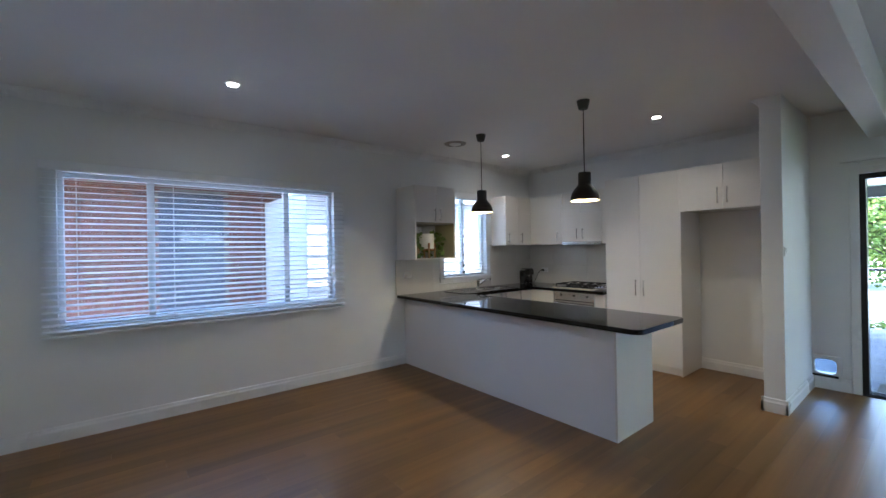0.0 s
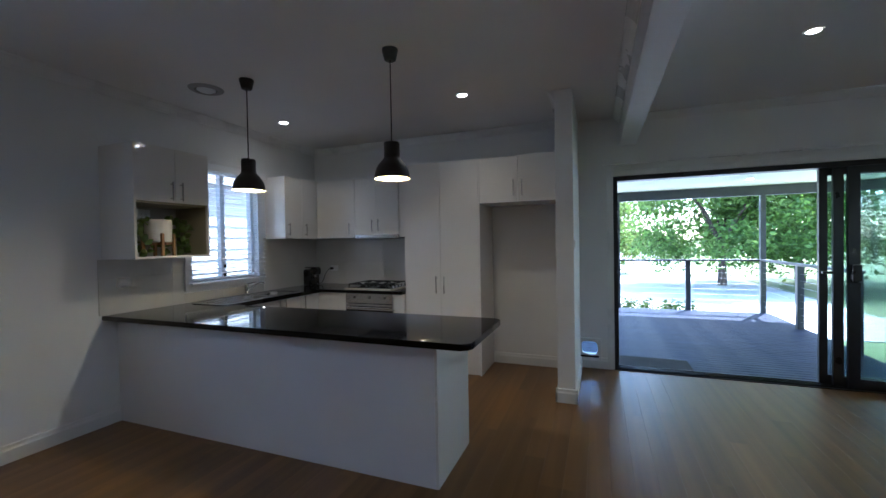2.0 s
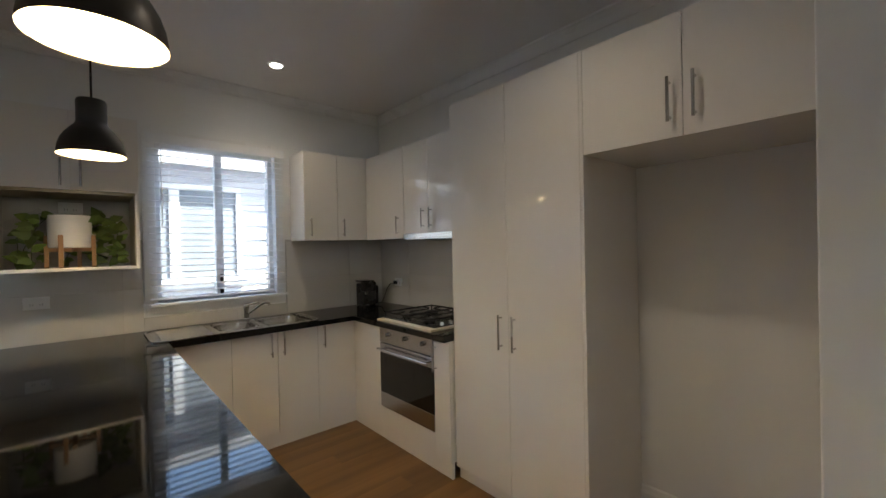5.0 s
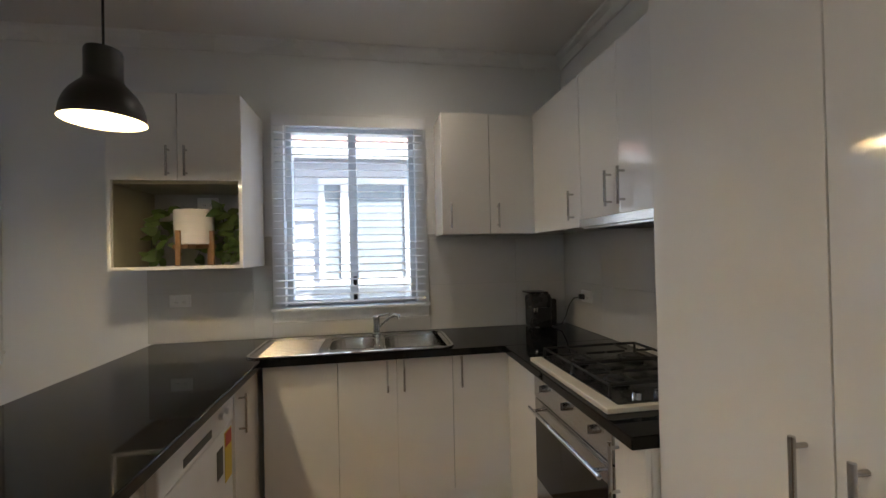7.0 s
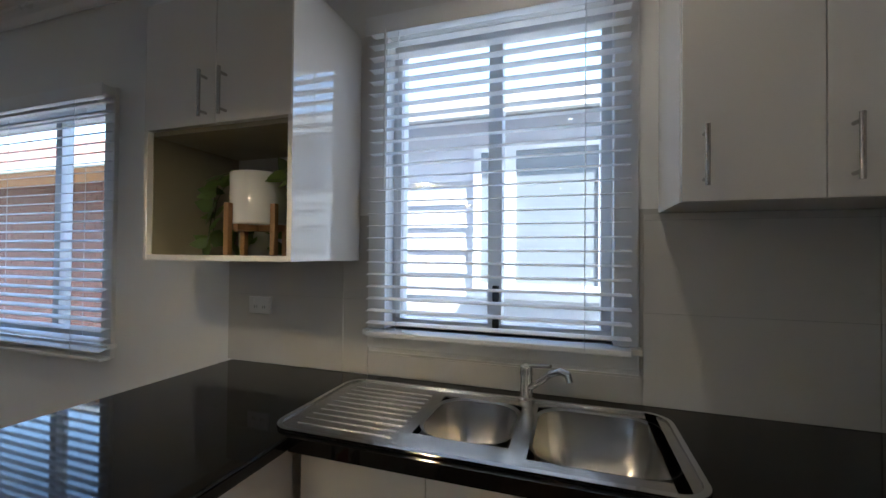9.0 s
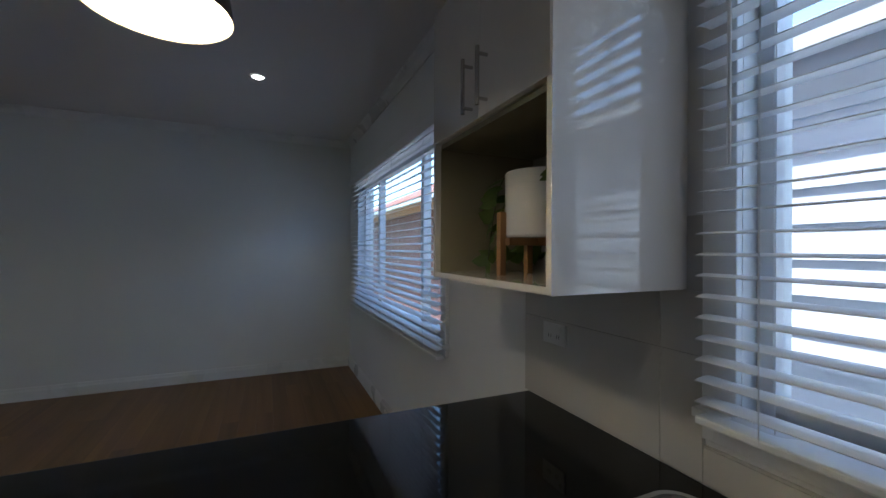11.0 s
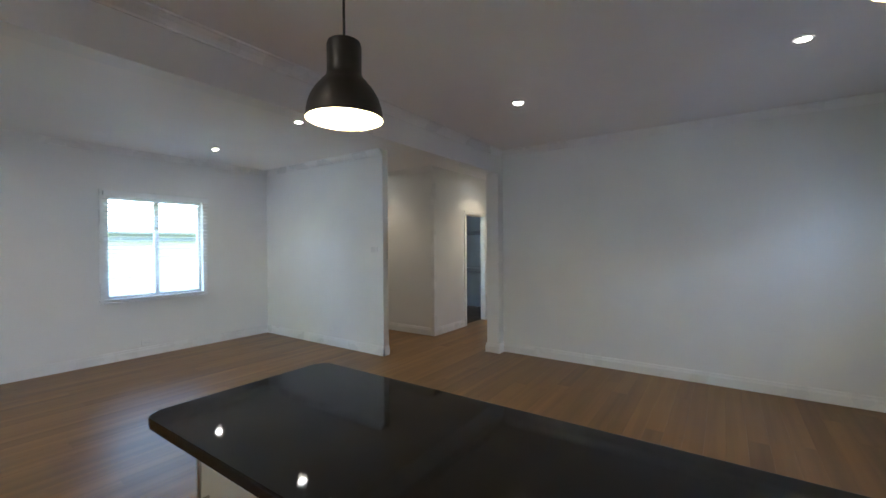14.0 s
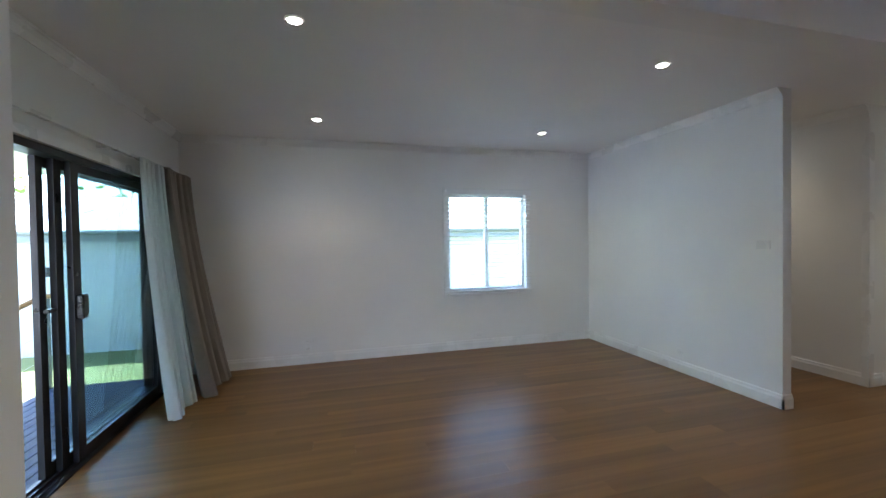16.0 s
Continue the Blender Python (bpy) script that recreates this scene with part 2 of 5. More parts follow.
def sweep(bm, p0, p1, inward, prof):
    """A straight moulding from p0 to p1; prof holds (distance from the wall, height)."""
    p0, p1, n = Vector((*p0, 0)), Vector((*p1, 0)), Vector((*inward, 0))
    ends = [[bm.verts.new(p + n * d + Vector((0, 0, z))) for d, z in prof] for p in (p0, p1)]
    k = len(prof)
    for i in range(k):
        j = (i + 1) % k
        bm.faces.new((ends[0][i], ends[0][j], ends[1][j], ends[1][i]))
    bm.faces.new(ends[0])
    bm.faces.new(ends[1][::-1])
    bmesh.ops.recalc_face_normals(bm, faces=bm.faces)
    return bm


def link(name, bm, material, smooth=False):
    me = bpy.data.meshes.new(name)
    bmesh.ops.recalc_face_normals(bm, faces=bm.faces)
    bm.to_mesh(me)
    bm.free()
    me.materials.append(material)
    if smooth:
        for p in me.polygons:
            p.use_smooth = True
        me.set_sharp_from_angle(angle=radians(38))
    return new(name, me)


def thing(name, at, label, category, group=""):
    ob = new(name)
    ob.empty_display_size = 0.1
    ob.location = at
    return tagged(ob, label, category, group)


def part(name, bm, material, parent, label="", smooth=False):
    """One mesh, given in world metres, under a thing or a part."""
    ob = link(name, bm, material, smooth)
    ob.parent = parent
    if parent.type == "EMPTY":
        ob.matrix_parent_inverse = Matrix.Translation(parent.location).inverted()
    return tagged(ob, label)


def piece(name, data, parent, at, turn=None):
    """One of many alike pieces: shares its mesh."""
    ob = new(name, data)
    ob.parent = parent
    if parent.type == "EMPTY":
        ob.matrix_parent_inverse = Matrix.Translation(parent.location).inverted()
    ob.matrix_basis = Matrix.Translation(at) @ (turn or Matrix())
    return ob


def data_of(name, bm, material):
    me = bpy.data.meshes.new(name)
    bmesh.ops.recalc_face_normals(bm, faces=bm.faces)
    bm.to_mesh(me)
    bm.free()
    me.materials.append(material)
    return me


def structure(name, bm, material, label="", smooth=False):
    return tagged(link(name, bm, material, smooth), label, kind="structure")


# ---- plan ----
XW, XE, XK = -0.84, 5.66, 5.55      # west wall, door wall, kitchen back wall
YN, YS = 4.60, -3.27                # window wall, south wall
H = 2.76                            # ceiling
T = 0.15                            # outer walls
PX, PY = 0.262, -0.56               # partition: east face and free end
DOOR = (-2.72, 0.70, 2.125)          # sliding door: from, to, height
WIN_A = (-0.27, 2.04, 0.90, 2.15)   # openings: from, to, sill, head
WIN_B = (3.66, 4.49, 1.08, 2.24)
WIN_S = (1.31, 2.455, 0.81, 2.14)
CAT = (0.85, 1.07, 0.07, 0.32)
GROUND = -0.75


def wall_run(lo, hi, holes, axis, a, b):
    """Boxes of a wall along x or y from lo to hi between planes a and b, with openings (from, to, sill, head)."""
    out, at = [], lo

    def add(s, e, z0, z1):
        if e - s > 1e-4 and z1 - z0 > 1e-4:
            out.append((s, a, z0, e, b, z1) if axis == "x" else (a, s, z0, b, e, z1))

    for s, e, z0, z1 in sorted(holes):
        add(at, s, 0, H)
        add(s, e, 0, z0)
        add(s, e, z1, H)
        at = e
    add(at, hi, 0, H)
    return solid(*out)


structure("wall_north", wall_run(XW - T, XE + T, [WIN_A, WIN_B], "x", YN, YN + T), WALL, "white painted plaster window wall")
structure("wall_west", solid((XW - 0.1, 0.66, 0, XW, YN, H)), WALL, "white painted plaster wall")
structure("wall_south", wall_run(-1.3, XE + T, [WIN_S], "x", YS - T, YS), WALL, "white painted plaster wall with one window")
structure("wall_east", wall_run(YS, 1.056, [(DOOR[0], DOOR[1], 0, DOOR[2]), CAT], "y", XE, XE + T), WALL, "white painted wall with the sliding door")
structure("wall_kitchen", solid((XK, 1.207, 0, XE + T, YN, H)), WALL, "white painted kitchen back wall")
structure("wall_stub", solid((4.55, 1.056, 0, XE + T, 1.207, H), bevel=0.004), WALL, "white painted nib wall beside the fridge recess")
structure("wall_partition", solid((PX - 0.1, YS, 0, PX, PY, H), bevel=0.003), WALL, "white painted partition wall with a free end")
structure("pillar", solid((XW - 0.1, 0.48, 0, -0.698, 0.66, 2.45), bevel=0.004), WALL, "white painted pier under the beam")
structure("wall_hall_south", wall_run(-4.2, -1.06, [(-2.78, -2.05, 0, 2.04)], "x", -0.79, -0.69), WALL, "white painted hall wall with a doorway")
structure("wall_hall_corner", solid((-1.15, YS, 0, -1.06, -0.79, H)), WALL, "white painted hall corner wall")
structure("wall_hall_north", solid((-4.2, 0.48, 0, XW - 0.1, 0.58, H)), WALL, "white painted hall wall")
structure("wall_hall_west", solid((-4.3, -2.3, 0, -4.2, 0.58, H)), WALL, "white painted hall end wall")
# the opening is added out of sight to let daylight into this room
structure("wall_room_back", wall_run(-4.2, -1.2, [(-2.6, -1.5, 0.9, 2.1)], "x", -2.3, -2.2), WARDROBE, "grey back of the room off the hall, with an added unseen opening")
structure("ceiling", solid((-4.4, YS - T, H, XE + T, YN + T, H + 0.1)), CEIL, "white flat plaster ceiling")
structure("beam", solid((-0.94, 0.47, 2.45, XE, 0.63, H), bevel=0.004), WALL, "white painted ceiling beam")
structure("subfloor", solid((-4.4, YS - T, -0.12, XE + T, YN + T, -0.018)), SUBFLOOR, "dark floor base under the boards")

structure("trim", solid((-1.115, -0.735, 0, -1.043, -0.674, 2.62), bevel=0.004), TRIM, "white corner board at the hall corner")

# door and cornice mouldings
COVE = [(0, -0.075), (0.008, -0.075), (0.012, -0.062), (0.03, -0.035), (0.052, -0.014), (0.062, -0.010), (0.066, 0), (0, 0)]
SKIRT = [(0, 0), (0.018, 0), (0.018, 0.085), (0.012, 0.100), (0.010, 0.118), (0.004, 0.124), (0, 0.124)]


def cornice(p0, p1, inward):
    structure("cornice", sweep(bmesh.new(), p0, p1, inward, [(d, H + z) for d, z in COVE]), TRIM, "white cove cornice")


def skirting(p0, p1, inward):
    structure("baseboard", sweep(bmesh.new(), p0, p1, inward, SKIRT), TRIM, "white moulded skirting board")


for p0, p1, n in (((XW, 0.63), (XW, YN), (1, 0)), ((XW, YN), (XK, YN), (0, -1)), ((XK, 1.207), (XK, YN), (-1, 0)),
                  ((XW, 0.63), (XE, 0.63), (0, 1)), ((PX, YS), (PX, PY), (1, 0)), ((PX, YS), (XE, YS), (0, 1)),
                  ((XE, YS), (XE, 0.47), (-1, 0)), ((4.55, 1.207), (XK, 1.207), (0, 1)), ((-1.06, YS), (-1.06, -0.69), (1, 0))):
    cornice(p0, p1, n)
for p0, p1, n in (((XW, 0.66), (XW, YN), (1, 0)), ((XW, YN), (3.0, YN), (0, -1)), ((PX, YS), (PX, PY + 0.018), (1, 0)),
                  ((PX - 0.1, PY), (PX + 0.018, PY), (0, 1)), ((PX, YS), (XE, YS), (0, 1)), ((XE, YS), (XE, DOOR[0] - 0.07), (-1, 0)),
                  ((-0.698, 0.48), (-0.698, 0.66), (1, 0)), ((-0.86, 0.48), (-0.68, 0.48), (0, -1)), ((XW, 0.66), (-0.68, 0.66), (0, 1)),
                  ((-1.06, YS), (-1.06, -0.672), (1, 0)), ((-1.99, -0.69), (-1.042, -0.69), (0, 1)), ((-4.2, -0.69), (-2.84, -0.69), (0, 1)),
                  ((4.55, 1.038), (4.55, 1.225), (-1, 0)), ((4.532, 1.056), (XE, 1.056), (0, -1)), ((4.532, 1.207), (4.95, 1.207), (0, 1)),
                  ((XK, 1.207), (XK, 2.04), (-1, 0)), ((XE, 0.77), (XE, 1.056), (-1, 0)), ((PX - 0.1, YS), (PX - 0.1, PY), (-1, 0))):
    skirting(p0, p1, n)

# ---- windows ----
def window(name, hole, side, mullions, label, arch=0.075):
    """A white aluminium sliding window with architrave in the north (+1) or south (-1) wall."""
    x0, x1, z0, z1 = hole
    yi = YN if side > 0 else YS
    s = side
    w = tagged(new(name), label, "window", kind="structure")
    w.location = (0.5 * (x0 + x1), yi, z0)

    def bar(nm, xa, za, xb, zb, ya, yb, m, lab=""):
        lo, hi = sorted((yi + s * ya, yi + s * yb))
        return part(nm, solid((xa, lo, za, xb, hi, zb), bevel=0.003), m, w, lab)

    a = arch
    bar("architrave", x0 - a, z1, x1 + a, z1 + a, -0.022, 0.0, TRIM)
    bar("architrave", x0 - a, z0 - a, x1 + a, z0 - 0.022, -0.022, 0.0, TRIM)
    bar("architrave", x0 - a, z0, x0, z1, -0.022, 0.0, TRIM)
    bar("architrave", x1, z0, x1 + a, z1, -0.022, 0.0, TRIM)
    bar("window_sill", x0 - a - 0.01, z0 - 0.022, x1 + a + 0.01, z0, -0.045, 0.06, TRIM)
    f = 0.035
    bar("window_frame", x0, z1 - f, x1, z1, 0.05, 0.12, ALU)
    bar("window_frame", x0, z0, x1, z0 + f, 0.05, 0.12, ALU)
    bar("window_frame", x0, z0 + f, x0 + f, z1 - f, 0.05, 0.12, ALU)
    bar("window_frame", x1 - f, z0 + f, x1, z1 - f, 0.05, 0.12, ALU)
    xs = [x0 + f, *mullions, x1 - f]
    for xm in mullions:
        bar("mullion", xm - 0.027, z0 + f, xm + 0.027, z1 - f, 0.055, 0.115, ALU)
    for xa, xb in zip(xs, xs[1:]):
        p = bar("pane", xa, z0 + f, xb, z1 - f, 0.084, 0.088, GLASS)
        p.visible_shadow = False
    return w


window("window_1", WIN_A, 1, (0.34, 1.53), "white framed three-light window to the side yard")
wb = window("window_2", WIN_B, 1, (4.08,), "white framed sliding kitchen window above the sink")
part("latch", solid((4.075, YN + 0.035, 1.20, 4.10, YN + 0.055, 1.26), bevel=0.004), BLKPLASTIC, wb, "small black sash latch")
part("latch", solid((4.075, YN + 0.035, 1.10, 4.10, YN + 0.055, 1.15), bevel=0.004), BLKPLASTIC, wb, "small black sash lock")
window("window_3", WIN_S, -1, (1.88,), "white framed living room window")


def blind(x0, x1, z0, z1, side, label, cords, pitch=0.0455, tilt=6.0):
    yi = YN if side > 0 else YS
    yc = yi - side * 0.062
    b = thing("venetian_blind", (0.5 * (x0 + x1), yc, z1), label, "blind", "venetian blinds")
    part("headrail", solid((x0, yc - 0.028, z1 - 0.045, x1, yc + 0.028, z1), bevel=0.003), SLAT, b)
    part("valance", solid((x0 - 0.006, yc - side * 0.036 - 0.004, z1 - 0.062, x1 + 0.006, yc - side * 0.036 + 0.004, z1 + 0.006), bevel=0.003), SLAT, b)
    part("bottom_rail", solid((x0, yc - 0.026, z0, x1, yc + 0.026, z0 + 0.018), bevel=0.004), SLAT, b)
    w = x1 - x0
    bm = bmesh.new()
    n, half = 4, 0.025
    top = [(half * (2 * i / n - 1), 0.0028 * (1 - (2 * i / n - 1) ** 2)) for i in range(n + 1)]
    ring = [(y, z + 0.0011) for y, z in top] + [(y, z - 0.0011) for y, z in reversed(top)]
    ends = [[bm.verts.new((x, y, z)) for y, z in ring] for x in (-w / 2, w / 2)]
    k = len(ring)
    for i in range(k):
        bm.faces.new((ends[0][i], ends[0][(i + 1) % k], ends[1][(i + 1) % k], ends[1][i]))
    bm.faces.new(ends[0])
    bm.faces.new(ends[1][::-1])
    slat = data_of("slat", bm, SLAT)
    z = z0 + 0.018 + pitch * 0.7
    while z < z1 - 0.07:
        wob = random.uniform(-1.2, 1.2)
        piece("slat", slat, b, (0.5 * (x0 + x1), yc, z), Matrix.Rotation(radians(side * tilt + wob), 4, "X"))
        z += pitch
    for c in cords:
        for dy in (-0.027, 0.027):
            part("ladder_cord", rod(bmesh.new(), (c, yc + dy, z0 + 0.01), (c, yc + dy, z1 - 0.03), 0.0013, seg=5), CORD, b)
    return b


blind(-0.36, 2.135, 0.825, 2.210, 1, "white venetian blind with open slats over the wide window", (-0.15, 0.50, 1.25, 1.92), pitch=0.050, tilt=14.0)
kb = blind(3.612, 4.538, 1.062, 2.268, 1, "white venetian blind with open slats over the kitchen window", (3.74, 4.40), pitch=0.0462, tilt=5.0)
part("tilt_wand", rod(bmesh.new(), (3.69, YN - 0.10, 1.62), (3.69, YN - 0.10, 2.22), 0.004, seg=6), CORD, kb)
blind(1.262, 2.503, 0.762, 2.186, -1, "white venetian blind with open slats over the living room window", (1.45, 2.32), pitch=0.053, tilt=-6.0)


# ---- sliding door ----
sd = tagged(new("door_1"), "black aluminium sliding door, pushed open onto the deck", "door", kind="structure")
sd.location = (XE, 0, 0)
DY0, DY1, DZ = DOOR
part("door_frame", solid((XE + 0.01, DY0, DZ - 0.05, XE + 0.14, DY1, DZ), bevel=0.003), BLACKM, sd)
part("door_frame", solid((XE + 0.01, DY1 - 0.045, 0, XE + 0.14, DY1, DZ - 0.05), bevel=0.003), BLACKM, sd)
part("door_frame", solid((XE + 0.01, DY0, 0, XE + 0.14, DY0 + 0.045, DZ - 0.05), bevel=0.003), BLACKM, sd)
part("sill_track", solid((XE - 0.005, DY0, -0.03, XE + 0.17, DY1, 0.006), (XE + 0.03, DY0, 0.006, XE + 0.036, DY1, 0.022),
                         (XE + 0.075, DY0, 0.006, XE + 0.081, DY1, 0.022), (XE + 0.12, DY0, 0.006, XE + 0.126, DY1, 0.022)), BLACKM, sd)


def leaf(y0, y1, xc, stile, m, name, label):
    p = part(name, solid((xc - 0.018, y1 - stile, 0.024, xc + 0.018, y1, DZ - 0.052), (xc - 0.018, y0, 0.024, xc + 0.018, y0 + stile, DZ - 0.052),
                         (xc - 0.018, y0 + stile, 0.024, xc + 0.018, y1 - stile, 0.105), (xc - 0.018, y0 + stile, DZ - 0.115, xc + 0.018, y1 - stile, DZ - 0.052)),
             BLACKM, sd, label)
    g = part("pane", solid((xc - 0.003, y0 + stile, 0.105, xc + 0.003, y1 - stile, DZ - 0.115)), m, p)
    g.visible_shadow = False
    return p


leaf(-2.67, -1.12, XE + 0.125, 0.065, DOORGLASS, "screen_panel", "black framed outer sliding panel")
slider = leaf(-2.67, -1.21, XE + 0.080, 0.075, DOORGLASS, "sliding_panel", "black framed sliding glass panel")
leaf(-2.67, -1.30, XE + 0.034, 0.085, DOORGLASS, "fixed_panel", "black framed glass panel")
part("door_handle", solid((XE - 0.03, -1.38, 1.00, XE + 0.016, -1.31, 1.17), bevel=0.01), BLKPLASTIC, slider, "black lock and pull handle")
part("mid_rail", solid((XE + 0.064, -1.21, 1.075, XE + 0.096, -1.13, 1.10), bevel=0.004), BLACKM, slider)
structure("door_trim", solid((XE - 0.018, DY1, 0, XE, DY1 + 0.065, DZ + 0.065), (XE - 0.018, DY0 - 0.065, 0, XE, DY0, DZ + 0.065),
                             (XE - 0.018, DY0, DZ, XE, DY1, DZ + 0.065), bevel=0.003), TRIM, "white door architrave")

# cat flap
cf = thing("cat_flap", (XE, 0.960, 0.07), "white plastic cat flap with a clear swinging pane", "cat flap")
part("flap_frame", solid((XE - 0.016, 0.835, 0.05, XE + 0.16, 0.860, 0.335), (XE - 0.016, 1.060, 0.05, XE + 0.16, 1.085, 0.335),
                         (XE - 0.016, 0.860, 0.31, XE + 0.16, 1.060, 0.335), (XE - 0.016, 0.860, 0.05, XE + 0.16, 1.060, 0.075), bevel=0.004), PLASTIC, cf)
bm = bmesh.new()
rings = []
for x in (XE - 0.014, XE + 0.05):
    outer, inner = [], []
    for i in range(40):
        a = 2 * math.pi * i / 40
        c, s = math.cos(a), math.sin(a)
        m_ = max(abs(c), abs(s))
        outer.append(bm.verts.new((x, 0.960 + 0.0985 * c / m_, 0.226 + 0.083 * s / m_)))
        inner.append(bm.verts.new((x, 0.960 + 0.086 * math.copysign(abs(c) ** 0.55, c), 0.226 + 0.074 * math.copysign(abs(s) ** 0.55, s))))
    rings.append((outer, inner))
for i in range(40):
    j = (i + 1) % 40
    (o0, n0), (o1, n1) = rings
    bm.faces.new((o0[i], n0[i], n0[j], o0[j]))
    bm.faces.new((n0[i], n1[i], n1[j], n0[j]))
    bm.faces.new((n1[i], o1[i], o1[j], n1[j]))
    bm.faces.new((o1[i], o0[i], o0[j], o1[j]))
bmesh.ops.recalc_face_normals(bm, faces=bm.faces)
part("face_plate", bm, PLASTIC, cf, "white rounded flap surround")
fp = part("flap", solid((XE + 0.052, 0.866, 0.145, XE + 0.058, 1.054, 0.308), bevel=0.002), pane_glass("flap_plastic", (0.85, 0.92, 1.0), 0.15), cf, "clear plastic flap")
fp.visible_shadow = False
part("threshold", solid((XE - 0.01, 0.862, 0.076, XE + 0.15, 1.058, 0.14), bevel=0.004), BLKPLASTIC, cf, "black threshold strip")

# curtain rail and curtains
rail = thing("curtain_rail", (5.58, 0.8, 2.24), "slim white curtain track above the sliding door", "curtain rail")
part("track", solid((5.565, -3.15, 2.238, 5.60, 0.82, 2.262), bevel=0.004), TRIM, rail)
for y in (0.7, -0.45, -1.6, -2.9):
    part("bracket", solid((5.595, y - 0.015, 2.232, XE, y + 0.015, 2.268), bevel=0.003), TRIM, rail)


def curtain(name, y0, y1, folds, depth, x, ztop, spread, lean, material, label, thick, phase=0.0):
    """Gathered cloth from y0 to y1 that flares towards its hem."""
    nu, nv = folds * 10, 22
    bm = bmesh.new()
    sheets = []
    for off in (0.0, thick):
        rows = []
        for j in range(nv + 1):
            v = j / nv
            row = []
            for i in range(nu + 1):
                u = i / nu
                amp = depth * (0.45 + 0.75 * v) * (0.8 + 0.3 * math.sin(u * 9.1 + phase))
                a = u * folds * 2 * math.pi + 0.5 * math.sin(v * 2.5 + u * 5 + phase)
                y = y1 + (y0 - y1) * u
                y += (spread[0] * (1 - u) + spread[1] * u) * v ** 1.3 + 0.012 * math.sin(2 * a)
                xx = x - lean * v ** 1.5 - amp * (0.5 + 0.5 * math.sin(a)) - off
                z = ztop + (0.012 - ztop) * v + (0.010 * math.sin(a) if j == nv else 0)
                row.append(bm.verts.new((xx, y, max(z, 0.004))))
            rows.append(row)
        for r, s in zip(rows, rows[1:]):
            for i in range(nu):
                bm.faces.new((r[i], r[i + 1], s[i + 1], s[i]))
        sheets.append(rows)
    p, q = sheets
    for a, b in ((p[0], q[0]), (p[-1], q[-1])):
        for i in range(nu):
            bm.faces.new((a[i], a[i + 1], b[i + 1], b[i]))
    for k in (0, -1):
        for j in range(nv):
            bm.faces.new((p[j][k], p[j + 1][k], q[j + 1][k], q[j][k]))
    c = thing(name, (x, 0.5 * (y0 + y1), 0), label, "curtain")
    part("cloth", bm, material, c, smooth=True)
    part("heading_tape", solid((x - 0.028, y0 + 0.01, ztop - 0.008, x - 0.004, y1 - 0.01, ztop + 0.006), bevel=0.003), material, c)
    return c


nts = SHEER.node_tree
sh_mix = nts.nodes.new("ShaderNodeMixShader")
sh_mix.inputs[0].default_value = 0.5
sh_tr = nts.nodes.new("ShaderNodeBsdfTranslucent")
sh_tr.inputs[0].default_value = (0.8, 0.83, 0.84, 1)
nts.links.new(nts.nodes["Principled BSDF"].outputs[0], sh_mix.inputs[1])
nts.links.new(sh_tr.outputs[0], sh_mix.inputs[2])
sh_tp = nts.nodes.new("ShaderNodeBsdfTransparent")
sh_mix2 = nts.nodes.new("ShaderNodeMixShader")
sh_mix2.inputs[0].default_value = 0.28
nts.links.new(sh_mix.outputs[0], sh_mix2.inputs[1])
nts.links.new(sh_tp.outputs[0], sh_mix2.inputs[2])
nts.links.new(sh_mix2.outputs[0], nts.nodes["Material Output"].inputs["Surface"])
curtain("sheer_curtain", -2.36, -1.92, 6, 0.10, 5.53, 2.235, (0.05, 0.02), 0.16, SHEER, "white sheer curtain gathered beside the door", 0.002, 0.4)
curtain("drape", -3.12, -2.38, 7, 0.13, 5.52, 2.235, (0.02, -0.04), 0.26, DRAPE, "heavy taupe linen drape gathered to one side", 0.006, 1.7)

# ---- kitchen ----
def bar_handle(parent, p, length, out, axis="z"):
    """A round bar handle on two posts; p is its middle on the door's face, out the way it stands off."""
    p, o = Vector(p), Vector(out)
    d = Vector((0, 0, 1)) if axis == "z" else (Vector((0, 1, 0)) if abs(o.x) > 0.5 else Vector((1, 0, 0)))
    bm = bmesh.new()
    rod(bm, p + o * 0.030 - d * length / 2, p + o * 0.030 + d * length / 2, 0.006, seg=12)
    for s in (-1, 1):
        q = p + d * s * (length / 2 - 0.018)
        rod(bm, q, q + o * 0.030, 0.005, seg=8)
    return part("handle", bm, HANDLE, parent, "brushed steel bar handle", smooth=True)


def door_slab(parent, box6, label=""):
    return part("door", solid(box6, bevel=0.0015), GLOSSW, parent, label)


G = 0.0015
# peninsula
pen = thing("peninsula", (3.3, 3.1, 0), "white panelled kitchen peninsula base on the timber floor", "kitchen island")
part("front_panel", solid((3.0, 1.752, 0, 3.03, YN, 0.86)), PENPAINT, pen)
part("end_panel", solid((3.0, 1.733, 0, 3.585, 1.751, 0.86), bevel=0.0015), GLOSSW, pen, "gloss white end panel")
part("carcass", solid((3.031, 1.752, 0.1, 3.56, 3.14, 0.858)), CARCASS, pen)
part("corner_carcass", solid((3.031, 3.76, 0.1, 3.60, YN - 0.005, 0.858)), CARCASS, pen)
for y0, y1 in ((1.755, 2.445), (2.448, 3.138)):
    d = door_slab(pen, (3.561, y0, 0.1, 3.58, y1, 0.855))
    bar_handle(d, (3.58, y0 + 0.05, 0.74), 0.17, (1, 0, 0))
d = door_slab(pen, (3.601, 3.762, 0.1, 3.62, 4.095, 0.855))
bar_handle(d, (3.62, 3.81, 0.72), 0.17, (1, 0, 0))
